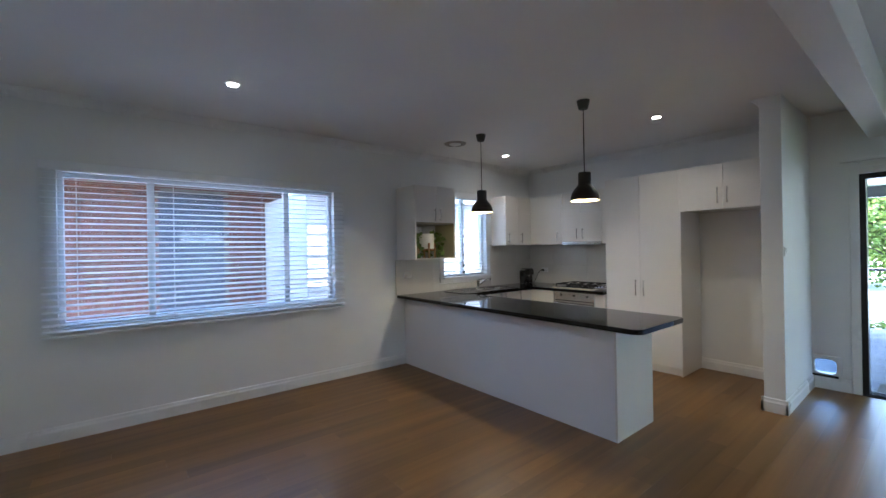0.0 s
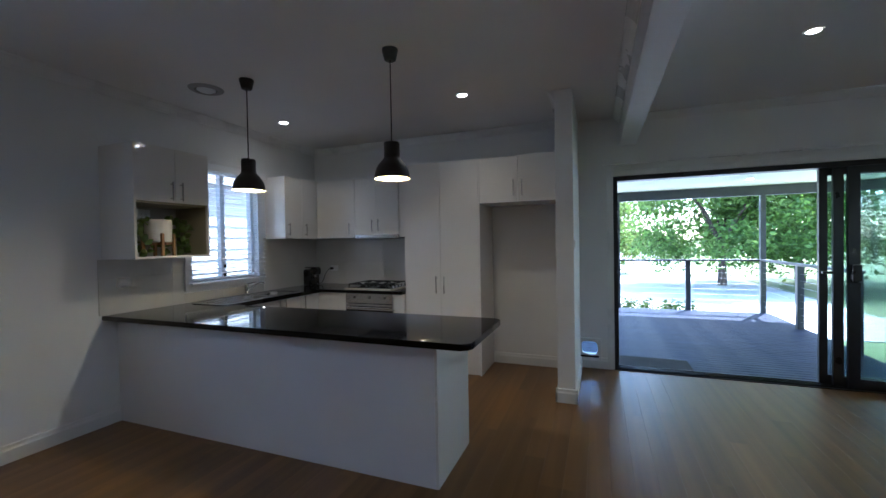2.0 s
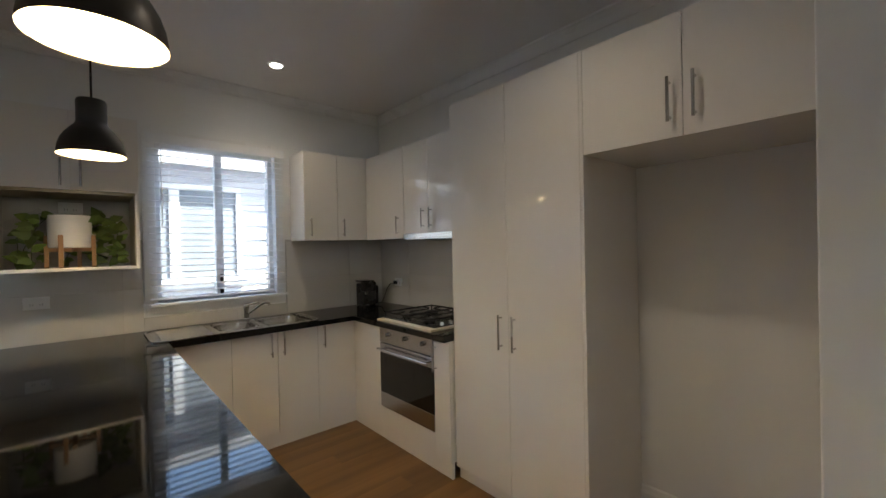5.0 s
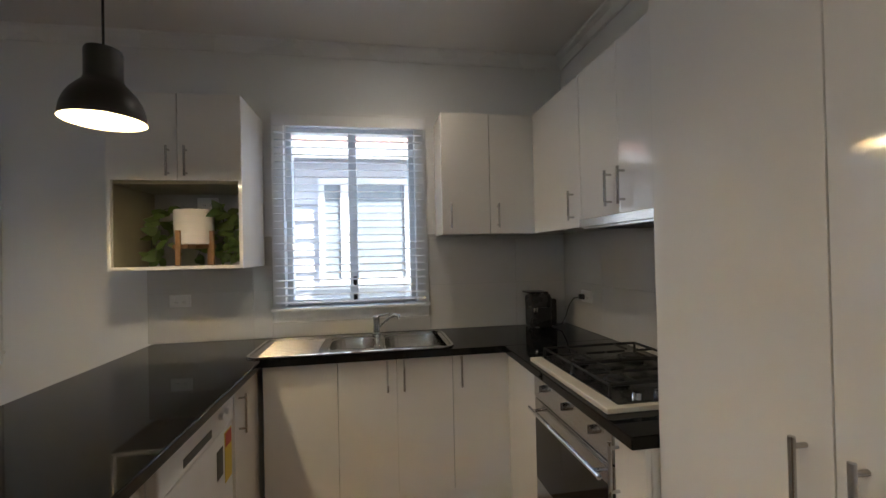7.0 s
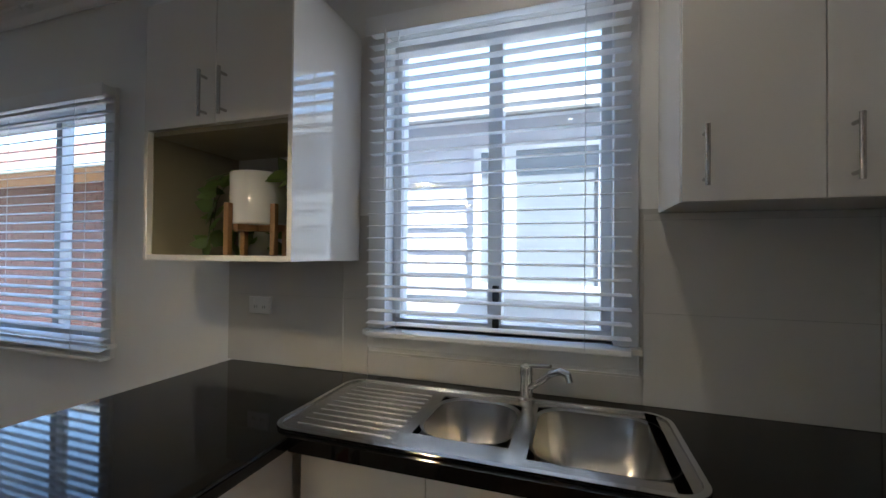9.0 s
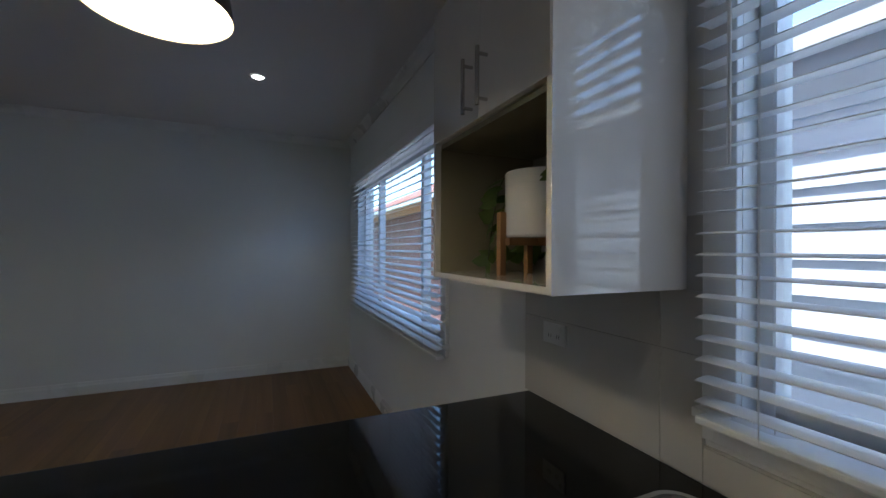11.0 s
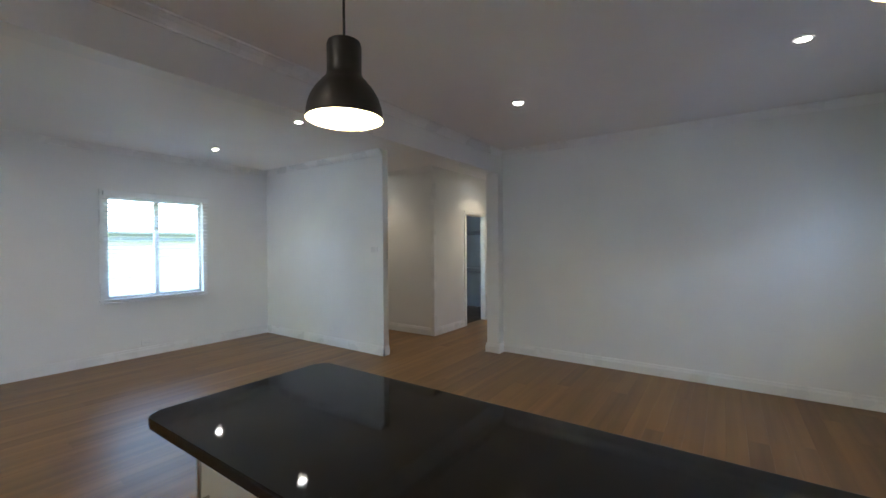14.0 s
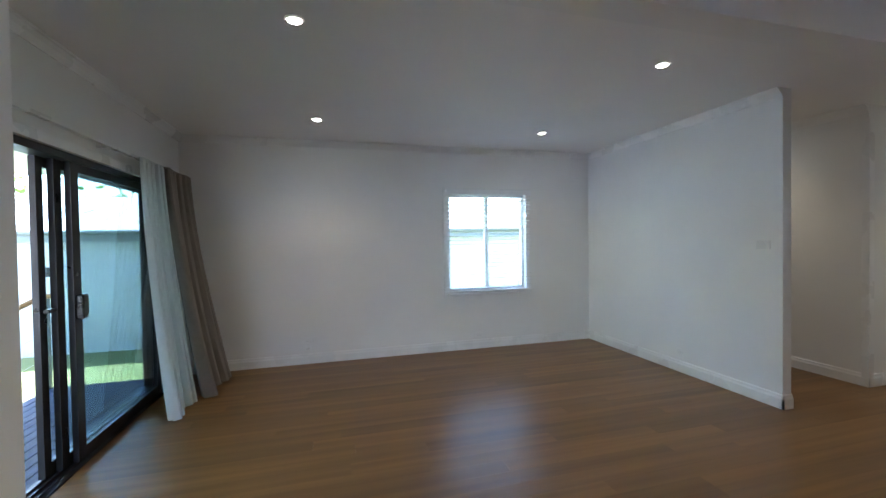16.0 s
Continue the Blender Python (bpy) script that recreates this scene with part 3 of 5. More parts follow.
part("plinth", solid((3.031, 1.752, 0, 3.55, 3.14, 0.099), (3.031, 3.76, 0, 3.60, 4.09, 0.099)), GLOSSW, pen)

dw = thing("dishwasher", (3.3, 3.45, 0), "white dishwasher with a control strip built in under the counter", "dishwasher")
part("body", solid((3.05, 3.15, 0.02, 3.585, 3.75, 0.855)), PLASTIC, dw)
dd = part("door", solid((3.585, 3.152, 0.10, 3.612, 3.748, 0.72), bevel=0.006), PLASTIC, dw)
cp = part("control_panel", solid((3.585, 3.152, 0.724, 3.618, 3.748, 0.85), bevel=0.006), PLASTIC, dw)
part("grip", solid((3.6155, 3.30, 0.745, 3.6195, 3.52, 0.775), bevel=0.0015), DARKLABEL, cp, "dark recessed pull grip")
for y in (3.60, 3.66):
    part("knob", rod(bmesh.new(), (3.617, y, 0.79), (3.634, y, 0.79), 0.014, seg=16), PLASTIC, cp, smooth=True)
part("plinth", solid((3.56, 3.155, 0.0, 3.575, 3.745, 0.095)), PLASTIC, dw)
part("sticker", solid((3.612, 3.66, 0.50, 3.6135, 3.735, 0.70)), YELLOW, dd, "yellow energy rating sticker with a red top")
part("sticker", solid((3.6136, 3.665, 0.64, 3.6146, 3.73, 0.695)), RED, dd)
part("sticker", solid((3.612, 3.58, 0.55, 3.6135, 3.64, 0.66)), DARKLABEL, dd, "small dark label")


def slab(poly, z0, z1, bevel):
    bm = bmesh.new()
    lo = [bm.verts.new((x, y, z0)) for x, y in poly]
    hi = [bm.verts.new((x, y, z1)) for x, y in poly]
    n = len(poly)
    fs = [bm.faces.new(lo[::-1]), bm.faces.new(hi)]
    for i in range(n):
        bm.faces.new((lo[i], lo[(i + 1) % n], hi[(i + 1) % n], hi[i]))
    if bevel:
        bmesh.ops.bevel(bm, geom=list({e for f in fs for e in f.edges}), offset=bevel, segments=3, affect="EDGES", profile=0.5)
    return bm


def arc(cx, cy, r, a0, a1, n=7):
    return [(cx + r * math.cos(radians(a0 + (a1 - a0) * i / n)), cy + r * math.sin(radians(a0 + (a1 - a0) * i / n))) for i in range(n + 1)]


ct = thing("countertop", (3.3, 3.0, 0.86), "polished black stone worktop with a rounded front edge", "countertop")
CX0, CX1, CY0 = 2.885, 3.655, 1.500
part("peninsula_top", slab(arc(CX0 + 0.05, CY0 + 0.05, 0.05, 180, 270) + arc(CX1 - 0.05, CY0 + 0.05, 0.05, 270, 360) + [(CX1, YN - 0.002), (CX0, YN - 0.002)],
                           0.862, 0.900, 0.009), STONE, ct)
SX0, SX1, SY0, SY1 = 3.94, 4.61, 4.09, 4.48      # cut-out under the bowls
bm = bmesh.new()
xs, ys = (CX1 + 0.0005, SX0, SX1, XK - 0.002), (4.03, SY0, SY1, YN - 0.002)
lay = {(i, j, k): bm.verts.new((xs[i], ys[j], z)) for i in range(4) for j in range(4) for k, z in enumerate((0.862, 0.8995))}
for i in range(3):
    for j in range(3):
        if (i, j) != (1, 1):
            for k in (0, 1):
                bm.faces.new((lay[i, j, k], lay[i + 1, j, k], lay[i + 1, j + 1, k], lay[i, j + 1, k]))
edges = [((i, 0), (i + 1, 0)) for i in range(3)] + [((3, j), (3, j + 1)) for j in range(3)] + [((i, 3), (i + 1, 3)) for i in range(3)] + [((0, j), (0, j + 1)) for j in range(3)]
edges += [((1, 1), (2, 1)), ((2, 1), (2, 2)), ((1, 2), (2, 2)), ((1, 1), (1, 2))]
for (i, j), (p, q) in edges:
    bm.faces.new((lay[i, j, 0], lay[p, q, 0], lay[p, q, 1], lay[i, j, 1]))
part("sink_run_top", bm, STONE, ct)
part("cooktop_run_top", solid((4.905, 2.918, 0.862, XK - 0.002, 4.0295, 0.8995), bevel=0.004), STONE, ct)

# base units under the window
def base_unit(x0, x1, handle_x, label):
    u = thing("base_cabinet", (0.5 * (x0 + x1), 4.35, 0), label, "cabinet", "base cabinets under the window")
    part("body", solid((x0, 4.12, 0.1, x1, YN - 0.005, 0.72)), CARCASS, u)
    part("plinth", solid((x0, 4.115, 0, x1, 4.13, 0.099)), GLOSSW, u)
    d = door_slab(u, (x0 + G, 4.10, 0.102, x1 - G, 4.119, 0.857))
    if handle_x:
        bar_handle(d, (handle_x, 4.10, 0.755), 0.17, (0, -1, 0))
    return u


base_unit(3.642, 4.015, None, "gloss white base cabinet with a plain door")
base_unit(4.015, 4.323, 4.275, "gloss white sink cabinet with a steel bar handle")
base_unit(4.323, 4.630, 4.362, "gloss white sink cabinet with a steel bar handle")
base_unit(4.630, 4.96, 4.677, "gloss white corner base cabinet with a steel bar handle")

# east run: filler, oven, narrow unit
fx = 4.945
fu = thing("base_cabinet", (5.2, 3.89, 0), "gloss white blind corner cabinet beside the oven", "cabinet", "base cabinets beside the oven")
part("body", solid((fx + 0.02, 3.70, 0.1, XK - 0.005, 4.095, 0.858)), CARCASS, fu)
part("front_panel", solid((fx, 3.70, 0.102, fx + 0.019, 4.095, 0.857), bevel=0.0015), GLOSSW, fu)
part("plinth", solid((fx + 0.012, 2.92, 0, fx + 0.03, 4.11, 0.099)), GLOSSW, fu)
nu_ = thing("base_cabinet", (5.2, 2.98, 0), "narrow gloss white cabinet between oven and pantry", "cabinet", "base cabinets beside the oven")
part("body", solid((fx + 0.02, 2.92, 0.1, XK - 0.005, 3.065, 0.858)), CARCASS, nu_)
d = door_slab(nu_, (fx, 2.921, 0.102, fx + 0.019, 3.066, 0.857))
bar_handle(d, (fx, 3.045, 0.735), 0.17, (-1, 0, 0))
ov = thing("oven", (5.2, 3.38, 0.1), "stainless steel built-in oven with a dark glass door", "oven")
part("body", solid((fx + 0.03, 3.075, 0.24, XK - 0.05, 3.69, 0.855)), IRON, ov)
part("filler_panel", solid((fx, 3.069, 0.102, fx + 0.019, 3.698, 0.245), bevel=0.0015), GLOSSW, ov, "gloss white panel below the oven")
pnl = part("control_panel", solid((fx - 0.006, 3.071, 0.735, fx + 0.029, 3.696, 0.857), bevel=0.003), STEEL, ov)
for y in (3.17, 3.37, 3.575):
    bm = rod(bmesh.new(), (fx - 0.006, y, 0.805), (fx - 0.026, y, 0.805), 0.016, 0.014, seg=20)
    box(bm, fx - 0.034, y - 0.003, 0.791, fx - 0.022, y + 0.003, 0.819)
    part("knob", bm, STEEL, pnl, "steel oven knob", smooth=True)
od = part("oven_door", solid((fx - 0.004, 3.071, 0.248, fx + 0.029, 3.696, 0.36), (fx - 0.004, 3.071, 0.655, fx + 0.029, 3.696, 0.728), bevel=0.003), STEEL, ov)
part("glass", solid((fx - 0.003, 3.071, 0.361, fx + 0.028, 3.696, 0.654)), OVENGLASS, od, "dark oven glass")
bm = rod(bmesh.new(), (fx - 0.04, 3.09, 0.69), (fx - 0.04, 3.675, 0.69), 0.009, seg=14)
for y in (3.13, 3.635):
    rod(bm, (fx - 0.04, y, 0.69), (fx - 0.004, y, 0.69), 0.007, seg=10)
part("handle", bm, CHROME, od, "steel rail handle", smooth=True)

ck = thing("gas_cooktop", (5.2, 3.39, 0.9), "four-burner gas cooktop with black iron trivets", "cooktop")
part("base_frame", solid((4.925, 3.07, 0.8996, 5.475, 3.705, 0.918), bevel=0.004), CREAM, ck, "cream raised rim")
part("steel_plate", solid((4.975, 3.09, 0.918, 5.46, 3.69, 0.924), bevel=0.002), surf("dark_hob_steel", (0.10, 0.10, 0.10), rough=0.22, metal=1.0), ck)
for bx, by, r in ((5.09, 3.278, 0.045), (5.33, 3.278, 0.036), (5.09, 3.545, 0.036), (5.33, 3.545, 0.055)):
    bm = rod(bmesh.new(), (bx, by, 0.924), (bx, by, 0.936), r, seg=24)
    rod(bm, (bx, by, 0.936), (bx, by, 0.946), r * 0.72, r * 0.66, seg=24)
    part("burner", bm, IRON, ck, "black burner cap", smooth=True)
for y0, y1 in ((3.15, 3.405), (3.415, 3.675)):
    bm = bmesh.new()
    zt, x0, x1 = 0.962, 4.985, 5.44
    tube(bm, [(x0, y0, zt), (x1, y0, zt), (x1, y1, zt), (x0, y1, zt), (x0, y0, zt)], 0.006, 6)
    ym = 0.5 * (y0 + y1)
    for bx in (5.09, 5.33):
        for dx, dy in ((1, 0), (-1, 0), (0, 1), (0, -1)):
            ex, ey = (bx + dx * 0.115, ym) if dx else (bx, y0 if dy < 0 else y1)
            rod(bm, (bx + dx * 0.03, ym + dy * 0.03, zt), (ex, ey, zt), 0.0055, seg=6)
    for x in (x0, x1):
        for y in (y0, y1):
            rod(bm, (x, y, 0.923), (x, y, zt), 0.006, seg=6)
    part("trivet", bm, IRON, ck, "black cast iron trivet", smooth=True)
for kx in (5.06, 5.14, 5.22, 5.30):
    part("knob", rod(bmesh.new(), (kx, 3.115, 0.924), (kx, 3.115, 0.945), 0.017, 0.014, seg=18), CHROME, ck, "small metal gas knob", smooth=True)

# pantry and fridge cupboard
px = 4.985
pt = thing("pantry", (5.27, 2.48, 0), "tall gloss white two-door pantry cupboard", "cupboard")
part("body", solid((px + 0.02, 2.046, 0.08, XK - 0.004, 2.914, 2.315)), GLOSSW, pt)
part("plinth", solid((px + 0.03, 2.046, 0, XK - 0.004, 2.914, 0.079)), GLOSSW, pt)
part("side_panel", solid((px, 2.028, 0.0, XK - 0.004, 2.045, 2.315), bevel=0.0015), GLOSSW, pt)
for y0, y1, hy in ((2.046, 2.480, 2.435), (2.483, 2.914, 2.528)):
    d = door_slab(pt, (px, y0, 0.08, px + 0.019, y1, 2.315))
    bar_handle(d, (px, hy, 0.97), 0.19, (-1, 0, 0))
oc = thing("overhead_cupboard", (5.27, 1.62, 1.84), "gloss white two-door cupboard above the fridge recess", "cupboard")
part("body", solid((px + 0.02, 1.209, 1.845, XK - 0.004, 2.027, 2.315)), GLOSSW, oc)
for y0, y1, hy in ((1.21, 1.617, 1.575), (1.62, 2.026, 1.662)):
    d = door_slab(oc, (px, y0, 1.842, px + 0.019, y1, 2.315))
    bar_handle(d, (px, hy, 1.985), 0.17, (-1, 0, 0))

# wall cupboards
def wall_unit(name, x0, y0, z0, x1, y1, z1, doors, side, label, group):
    """doors: (from, to, handle at or None) along the face; side 'y' faces -y, 'x' faces -x."""
    u = thing(name, (0.5 * (x0 + x1), 0.5 * (y0 + y1), z0), label, "cupboard", group)
    if side == "y":
        part("body", solid((x0, y0 + 0.02, z0, x1, y1, z1)), GLOSSW, u)
    else:
        part("body", solid((x0 + 0.02, y0, z0, x1, y1, z1)), GLOSSW, u)
    for a, b, h in doors:
        if side == "y":
            d = door_slab(u, (a + G, y0, z0, b - G, y0 + 0.019, z1))
            if h:
                bar_handle(d, (h, y0, z0 + 0.11), 0.15, (0, -1, 0))
        else:
            d = door_slab(u, (x0, a + G, z0, x0 + 0.019, b - G, z1))
            if h:
                bar_handle(d, (x0, h, z0 + 0.11), 0.15, (-1, 0, 0))
    return u


ZU, ZT = 1.515, 2.252
wall_unit("wall_cupboard", 4.625, 4.300, ZU, XK - 0.004, YN - 0.002, ZT, [(4.625, 4.922, 4.675), (4.922, 5.215, 4.97)], "y",
          "gloss white wall cupboard beside the window", "wall cupboards")
wall_unit("wall_cupboard", 5.205, 3.72, ZU, XK - 0.004, 4.298, ZT, [(3.72, 4.298, 3.79)], "x", "gloss white corner wall cupboard", "wall cupboards")
wall_unit("wall_cupboard", 5.205, 3.10, ZU + 0.035, XK - 0.004, 3.718, ZT, [(3.41, 3.718, 3.462), (3.10, 3.41, 3.37)], "x",
          "gloss white cupboard above the range hood", "wall cupboards")
wall_unit("wall_cupboard", 5.205, 2.918, ZU, XK - 0.004, 3.098, ZT, [(2.918, 3.098, None)], "x", "narrow gloss white filler cupboard", "wall cupboards")
hd = thing("range_hood", (5.35, 3.4, 1.5), "slim stainless steel slide-out range hood", "range hood")
part("front_strip", solid((5.192, 3.103, 1.512, 5.21, 3.715, 1.549), bevel=0.003), STEEL, hd)
part("filter", solid((5.211, 3.11, 1.504, XK - 0.006, 3.71, 1.549)), STEEL, hd, "grey filter underside")
for i in range(9):
    y = 3.15 + i * 0.058
    part("filter_slot", solid((5.25, y, 1.501, 5.50, y + 0.03, 1.5035)), IRON, hd)

# open shelf cupboard
sx0, sx1, sy, sz0, szm, szt = 2.895, 3.535, 4.180, 1.348, 1.808, 2.258
sc = thing("shelf_cupboard", (3.19, 4.39, sz0), "gloss white wall cupboard with an open display shelf below", "cupboard")
part("side_panel", solid((sx0, sy, sz0, sx0 + 0.018, YN - 0.002, szt), bevel=0.001), GLOSSW, sc)
part("side_panel", solid((sx1 - 0.018, sy, sz0, sx1, YN - 0.002, szt), bevel=0.001), GLOSSW, sc)
part("shelf_board", solid((sx0 + 0.018, sy + 0.002, sz0, sx1 - 0.018, YN - 0.002, sz0 + 0.018)), GLOSSW, sc)
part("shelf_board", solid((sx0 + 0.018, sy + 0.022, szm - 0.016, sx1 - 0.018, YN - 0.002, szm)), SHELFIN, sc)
part("body", solid((sx0 + 0.018, sy + 0.022, szm + 0.001, sx1 - 0.018, YN - 0.002, szt)), GLOSSW, sc)
part("back_panel", solid((sx0 + 0.018, YN - 0.012, sz0 + 0.018, sx1 - 0.018, YN - 0.002, szm - 0.016)), SHELFBACK, sc, "grey inner back")
part("lining", solid((sx0 + 0.0182, sy + 0.020, sz0 + 0.0182, sx0 + 0.022, YN - 0.0122, szm - 0.0162)), SHELFIN, sc, "olive inner side face")
part("lining", solid((sx1 - 0.022, sy + 0.020, sz0 + 0.0182, sx1 - 0.0182, YN - 0.0122, szm - 0.0162)), SHELFIN, sc, "olive inner side face")
xm = 3.225
for a, b, h in ((sx0 + 0.002, xm, xm - 0.04), (xm, sx1 - 0.002, xm + 0.045)):
    d = door_slab(sc, (a + G, sy - 0.002, szm, b - G, sy + 0.018, szt))
    bar_handle(d, (h, sy - 0.002, szm + 0.095), 0.155, (0, -1, 0))

# ---- pot plant on the shelf ----
plx, ply, plz = 3.215, 4.39, sz0 + 0.018
pp = thing("pot_plant", (plx, ply, plz), "trailing pothos in a white pot on a wooden stand", "plant")
bm = lathe(bmesh.new(), [(0.0, 0.115), (0.093, 0.115), (0.099, 0.121), (0.101, 0.304), (0.098, 0.308), (0.094, 0.304), (0.092, 0.284), (0.0, 0.279)], seg=36)
bmesh.ops.translate(bm, verts=bm.verts, vec=(plx, ply, plz))
part("pot", bm, POTM, pp, "white glazed cylinder pot", smooth=True)
part("soil", rod(bmesh.new(), (plx, ply, plz + 0.276), (plx, ply, plz + 0.287), 0.091, seg=24), BARK, pp)
for a in (70, 160, 250, 340):
    c, s = math.cos(radians(a)) * 0.113, math.sin(radians(a)) * 0.113
    part("stand_leg", solid((plx + c - 0.011, ply + s - 0.011, plz, plx + c + 0.011, ply + s + 0.011, plz + 0.19), bevel=0.003), STANDWOOD, pp, "light wooden stand leg")
part("stand_cross", solid((plx - 0.11, ply - 0.011, plz + 0.092, plx + 0.11, ply + 0.011, plz + 0.114), (plx - 0.011, ply - 0.11, plz + 0.091, plx + 0.011, ply + 0.11, plz + 0.113)), STANDWOOD, pp)
rng = random.Random(7)


def heart_leaf(bm, at, way, size, rng):
    """A small pointed leaf, bent along its midrib."""
    w = Vector(way).normalized()
    side = w.cross(Vector((rng.uniform(-0.5, 0.5), rng.uniform(-1.2, -0.5), rng.uniform(0.1, 0.8)))).normalized()
    up = side.cross(w)
    o = Vector(at)
    mid = [o, o + w * size * 0.35 + up * size * 0.08, o + w * size * 0.7 + up * size * 0.06, o + w * size]
    l = [o + w * size * 0.05 + side * size * 0.3 - up * 0.04 * size, o + w * size * 0.4 + side * size * 0.36, o + w * size * 0.75 + side * size * 0.18]
    r = [o + w * size * 0.05 - side * size * 0.3 - up * 0.04 * size, o + w * size * 0.4 - side * size * 0.36, o + w * size * 0.75 - side * size * 0.18]
    V = [bm.verts.new(p) for p in (*mid, *l, *r)]
    for q in ((0, 4, 5, 1), (1, 5, 6, 2), (0, 1, 8, 7), (1, 2, 9, 8)):
        bm.faces.new([V[i] for i in q])
    bm.faces.new((V[2], V[6], V[3]))
    bm.faces.new((V[2], V[3], V[9]))


leaf_bm = bmesh.new()
for k in range(11):
    a = k / 11 * 2 * math.pi + rng.uniform(-0.2, 0.2)
    reach = rng.uniform(0.13, 0.25)
    if math.sin(a) < -0.55:
        a += math.pi * 0.6
    top = Vector((plx + 0.085 * math.cos(a), ply + 0.085 * math.sin(a), plz + 0.301))
    pts = [top]
    for i in range(1, 8):
        v = i / 7
        p = Vector((plx + (0.095 + reach * v ** 0.7) * math.cos(a + 0.5 * v), ply + (0.085 + 0.5 * reach * v) * math.sin(a + 0.3 * v), 0))
        p.z = plz + 0.301 + 0.035 * math.sin(v * 3.0) * (1 if k % 3 else 1.8) - 0.29 * v ** 1.6
        p.x = min(max(p.x, sx0 + 0.10), sx1 - 0.10)
        p.y = min(max(p.y, sy + 0.07), YN - 0.11)
        p.z = min(max(p.z, plz + 0.045), szm - 0.10)
        pts.append(p)
    part("stem", tube(bmesh.new(), pts, 0.0022, 5), STEMM, pp)
    for i, p in enumerate(pts[1:]):
        for _ in range(2 if i > 2 else 1):
            way = Vector((rng.uniform(-1, 1), rng.uniform(-0.5, 0.3), rng.uniform(-0.6, 0.4)))
            heart_leaf(leaf_bm, p, way, rng.uniform(0.05, 0.085), rng)
part("foliage", leaf_bm, PLANTLEAF, pp, "heart-shaped green leaves", smooth=True)

# ---- sink, tap ----
sk = thing("sink", (4.1, 4.28, 0.9), "stainless steel sink with one and a half bowls and a drainer", "sink")
KX0, KX1, KY0, KY1 = 3.565, 4.640, 4.050, 4.515
ZS = 0.9045
BOWL = ((3.955, 4.215, 4.15, 4.45), (4.262, 4.600, 4.11, 4.465))


def ring_poly(x0, x1, y0, y1, r, n=5):
    return arc(x0 + r, y0 + r, r, 180, 270, n) + arc(x1 - r, y0 + r, r, 270, 360, n) + arc(x1 - r, y1 - r, r, 0, 90, n) + arc(x0 + r, y1 - r, r, 90, 180, n)


rimb = bmesh.new()
rim_parts = [(KX0, KY0, BOWL[0][0], KY1), (BOWL[0][1], KY0, BOWL[1][0], KY1), (BOWL[1][1], KY0, KX1, KY1),
             (BOWL[0][0], KY0, BOWL[0][1], BOWL[0][2]), (BOWL[0][0], BOWL[0][3], BOWL[0][1], KY1),
             (BOWL[1][0], KY0, BOWL[1][1], BOWL[1][2]), (BOWL[1][0], BOWL[1][3], BOWL[1][1], KY1)]
for i, (a, b, c, e) in enumerate(rim_parts):
    if i == 0:
        poly = arc(a + 0.07, b + 0.07, 0.07, 180, 270) + [(c, b), (c, e)] + arc(a + 0.07, e - 0.07, 0.07, 90, 180)
    elif i == 2:
        poly = [(a, e), (a, b)] + arc(c - 0.07, b + 0.07, 0.07, 270, 360) + arc(c - 0.07, e - 0.07, 0.07, 0, 90)
    else:
        poly = [(a, b), (c, b), (c, e), (a, e)]
    lo = [rimb.verts.new((x, y, 0.8998)) for x, y in poly]
    hi = [rimb.verts.new((x, y, ZS)) for x, y in poly]
    rimb.faces.new(hi)
    for k in range(len(poly)):
        rimb.faces.new((lo[k], lo[(k + 1) % len(poly)], hi[(k + 1) % len(poly)], hi[k]))
part("deck", rimb, STEEL, sk)
bm = bmesh.new()
outer, inner = ring_poly(KX0, KX1, KY0, KY1, 0.07, 7), ring_poly(KX0 + 0.014, KX1 - 0.014, KY0 + 0.014, KY1 - 0.014, 0.058, 7)
rings = [[bm.verts.new((x, y, z)) for x, y in pl] for pl, z in ((outer, 0.9), (outer, ZS + 0.004), (inner, ZS + 0.005), (inner, ZS))]
for a, b in zip(rings, rings[1:]):
    for k in range(len(a)):
        bm.faces.new((a[k], a[(k + 1) % len(a)], b[(k + 1) % len(a)], b[k]))
part("rolled_edge", bm, CHROME, sk, "bright rolled steel edge", smooth=True)
for x0, x1, y0, y1 in BOWL:
    bm = bmesh.new()
    rings = [[bm.verts.new((x, y, z)) for x, y in ring_poly(x0 + d, x1 - d, y0 + d, y1 - d, r, 6)]
             for d, r, z in ((-0.002, 0.085, ZS + 0.0006), (0.006, 0.085, ZS - 0.004), (0.018, 0.085, 0.79), (0.05, 0.06, 0.745), (0.09, 0.02, 0.742))]
    for a, b in zip(rings, rings[1:]):
        for k in range(len(a)):
            bm.faces.new((a[k], a[(k + 1) % len(a)], b[(k + 1) % len(a)], b[k]))
    bm.faces.new(rings[-1])
    bw = part("bowl", bm, STEEL, sk, smooth=True)
    cx, cy = 0.5 * (x0 + x1), 0.5 * (y0 + y1)
    part("waste", rod(bmesh.new(), (cx, cy, 0.742), (cx, cy, 0.747), 0.035, seg=24), CHROME, bw, smooth=True)
for i in range(10):
    y = KY0 + 0.055 + i * 0.036
    part("drainer_rib", solid((KX0 + 0.06, y, ZS - 0.001, KX0 + 0.35, y + 0.012, ZS + 0.003), bevel=0.002), STEEL, sk)

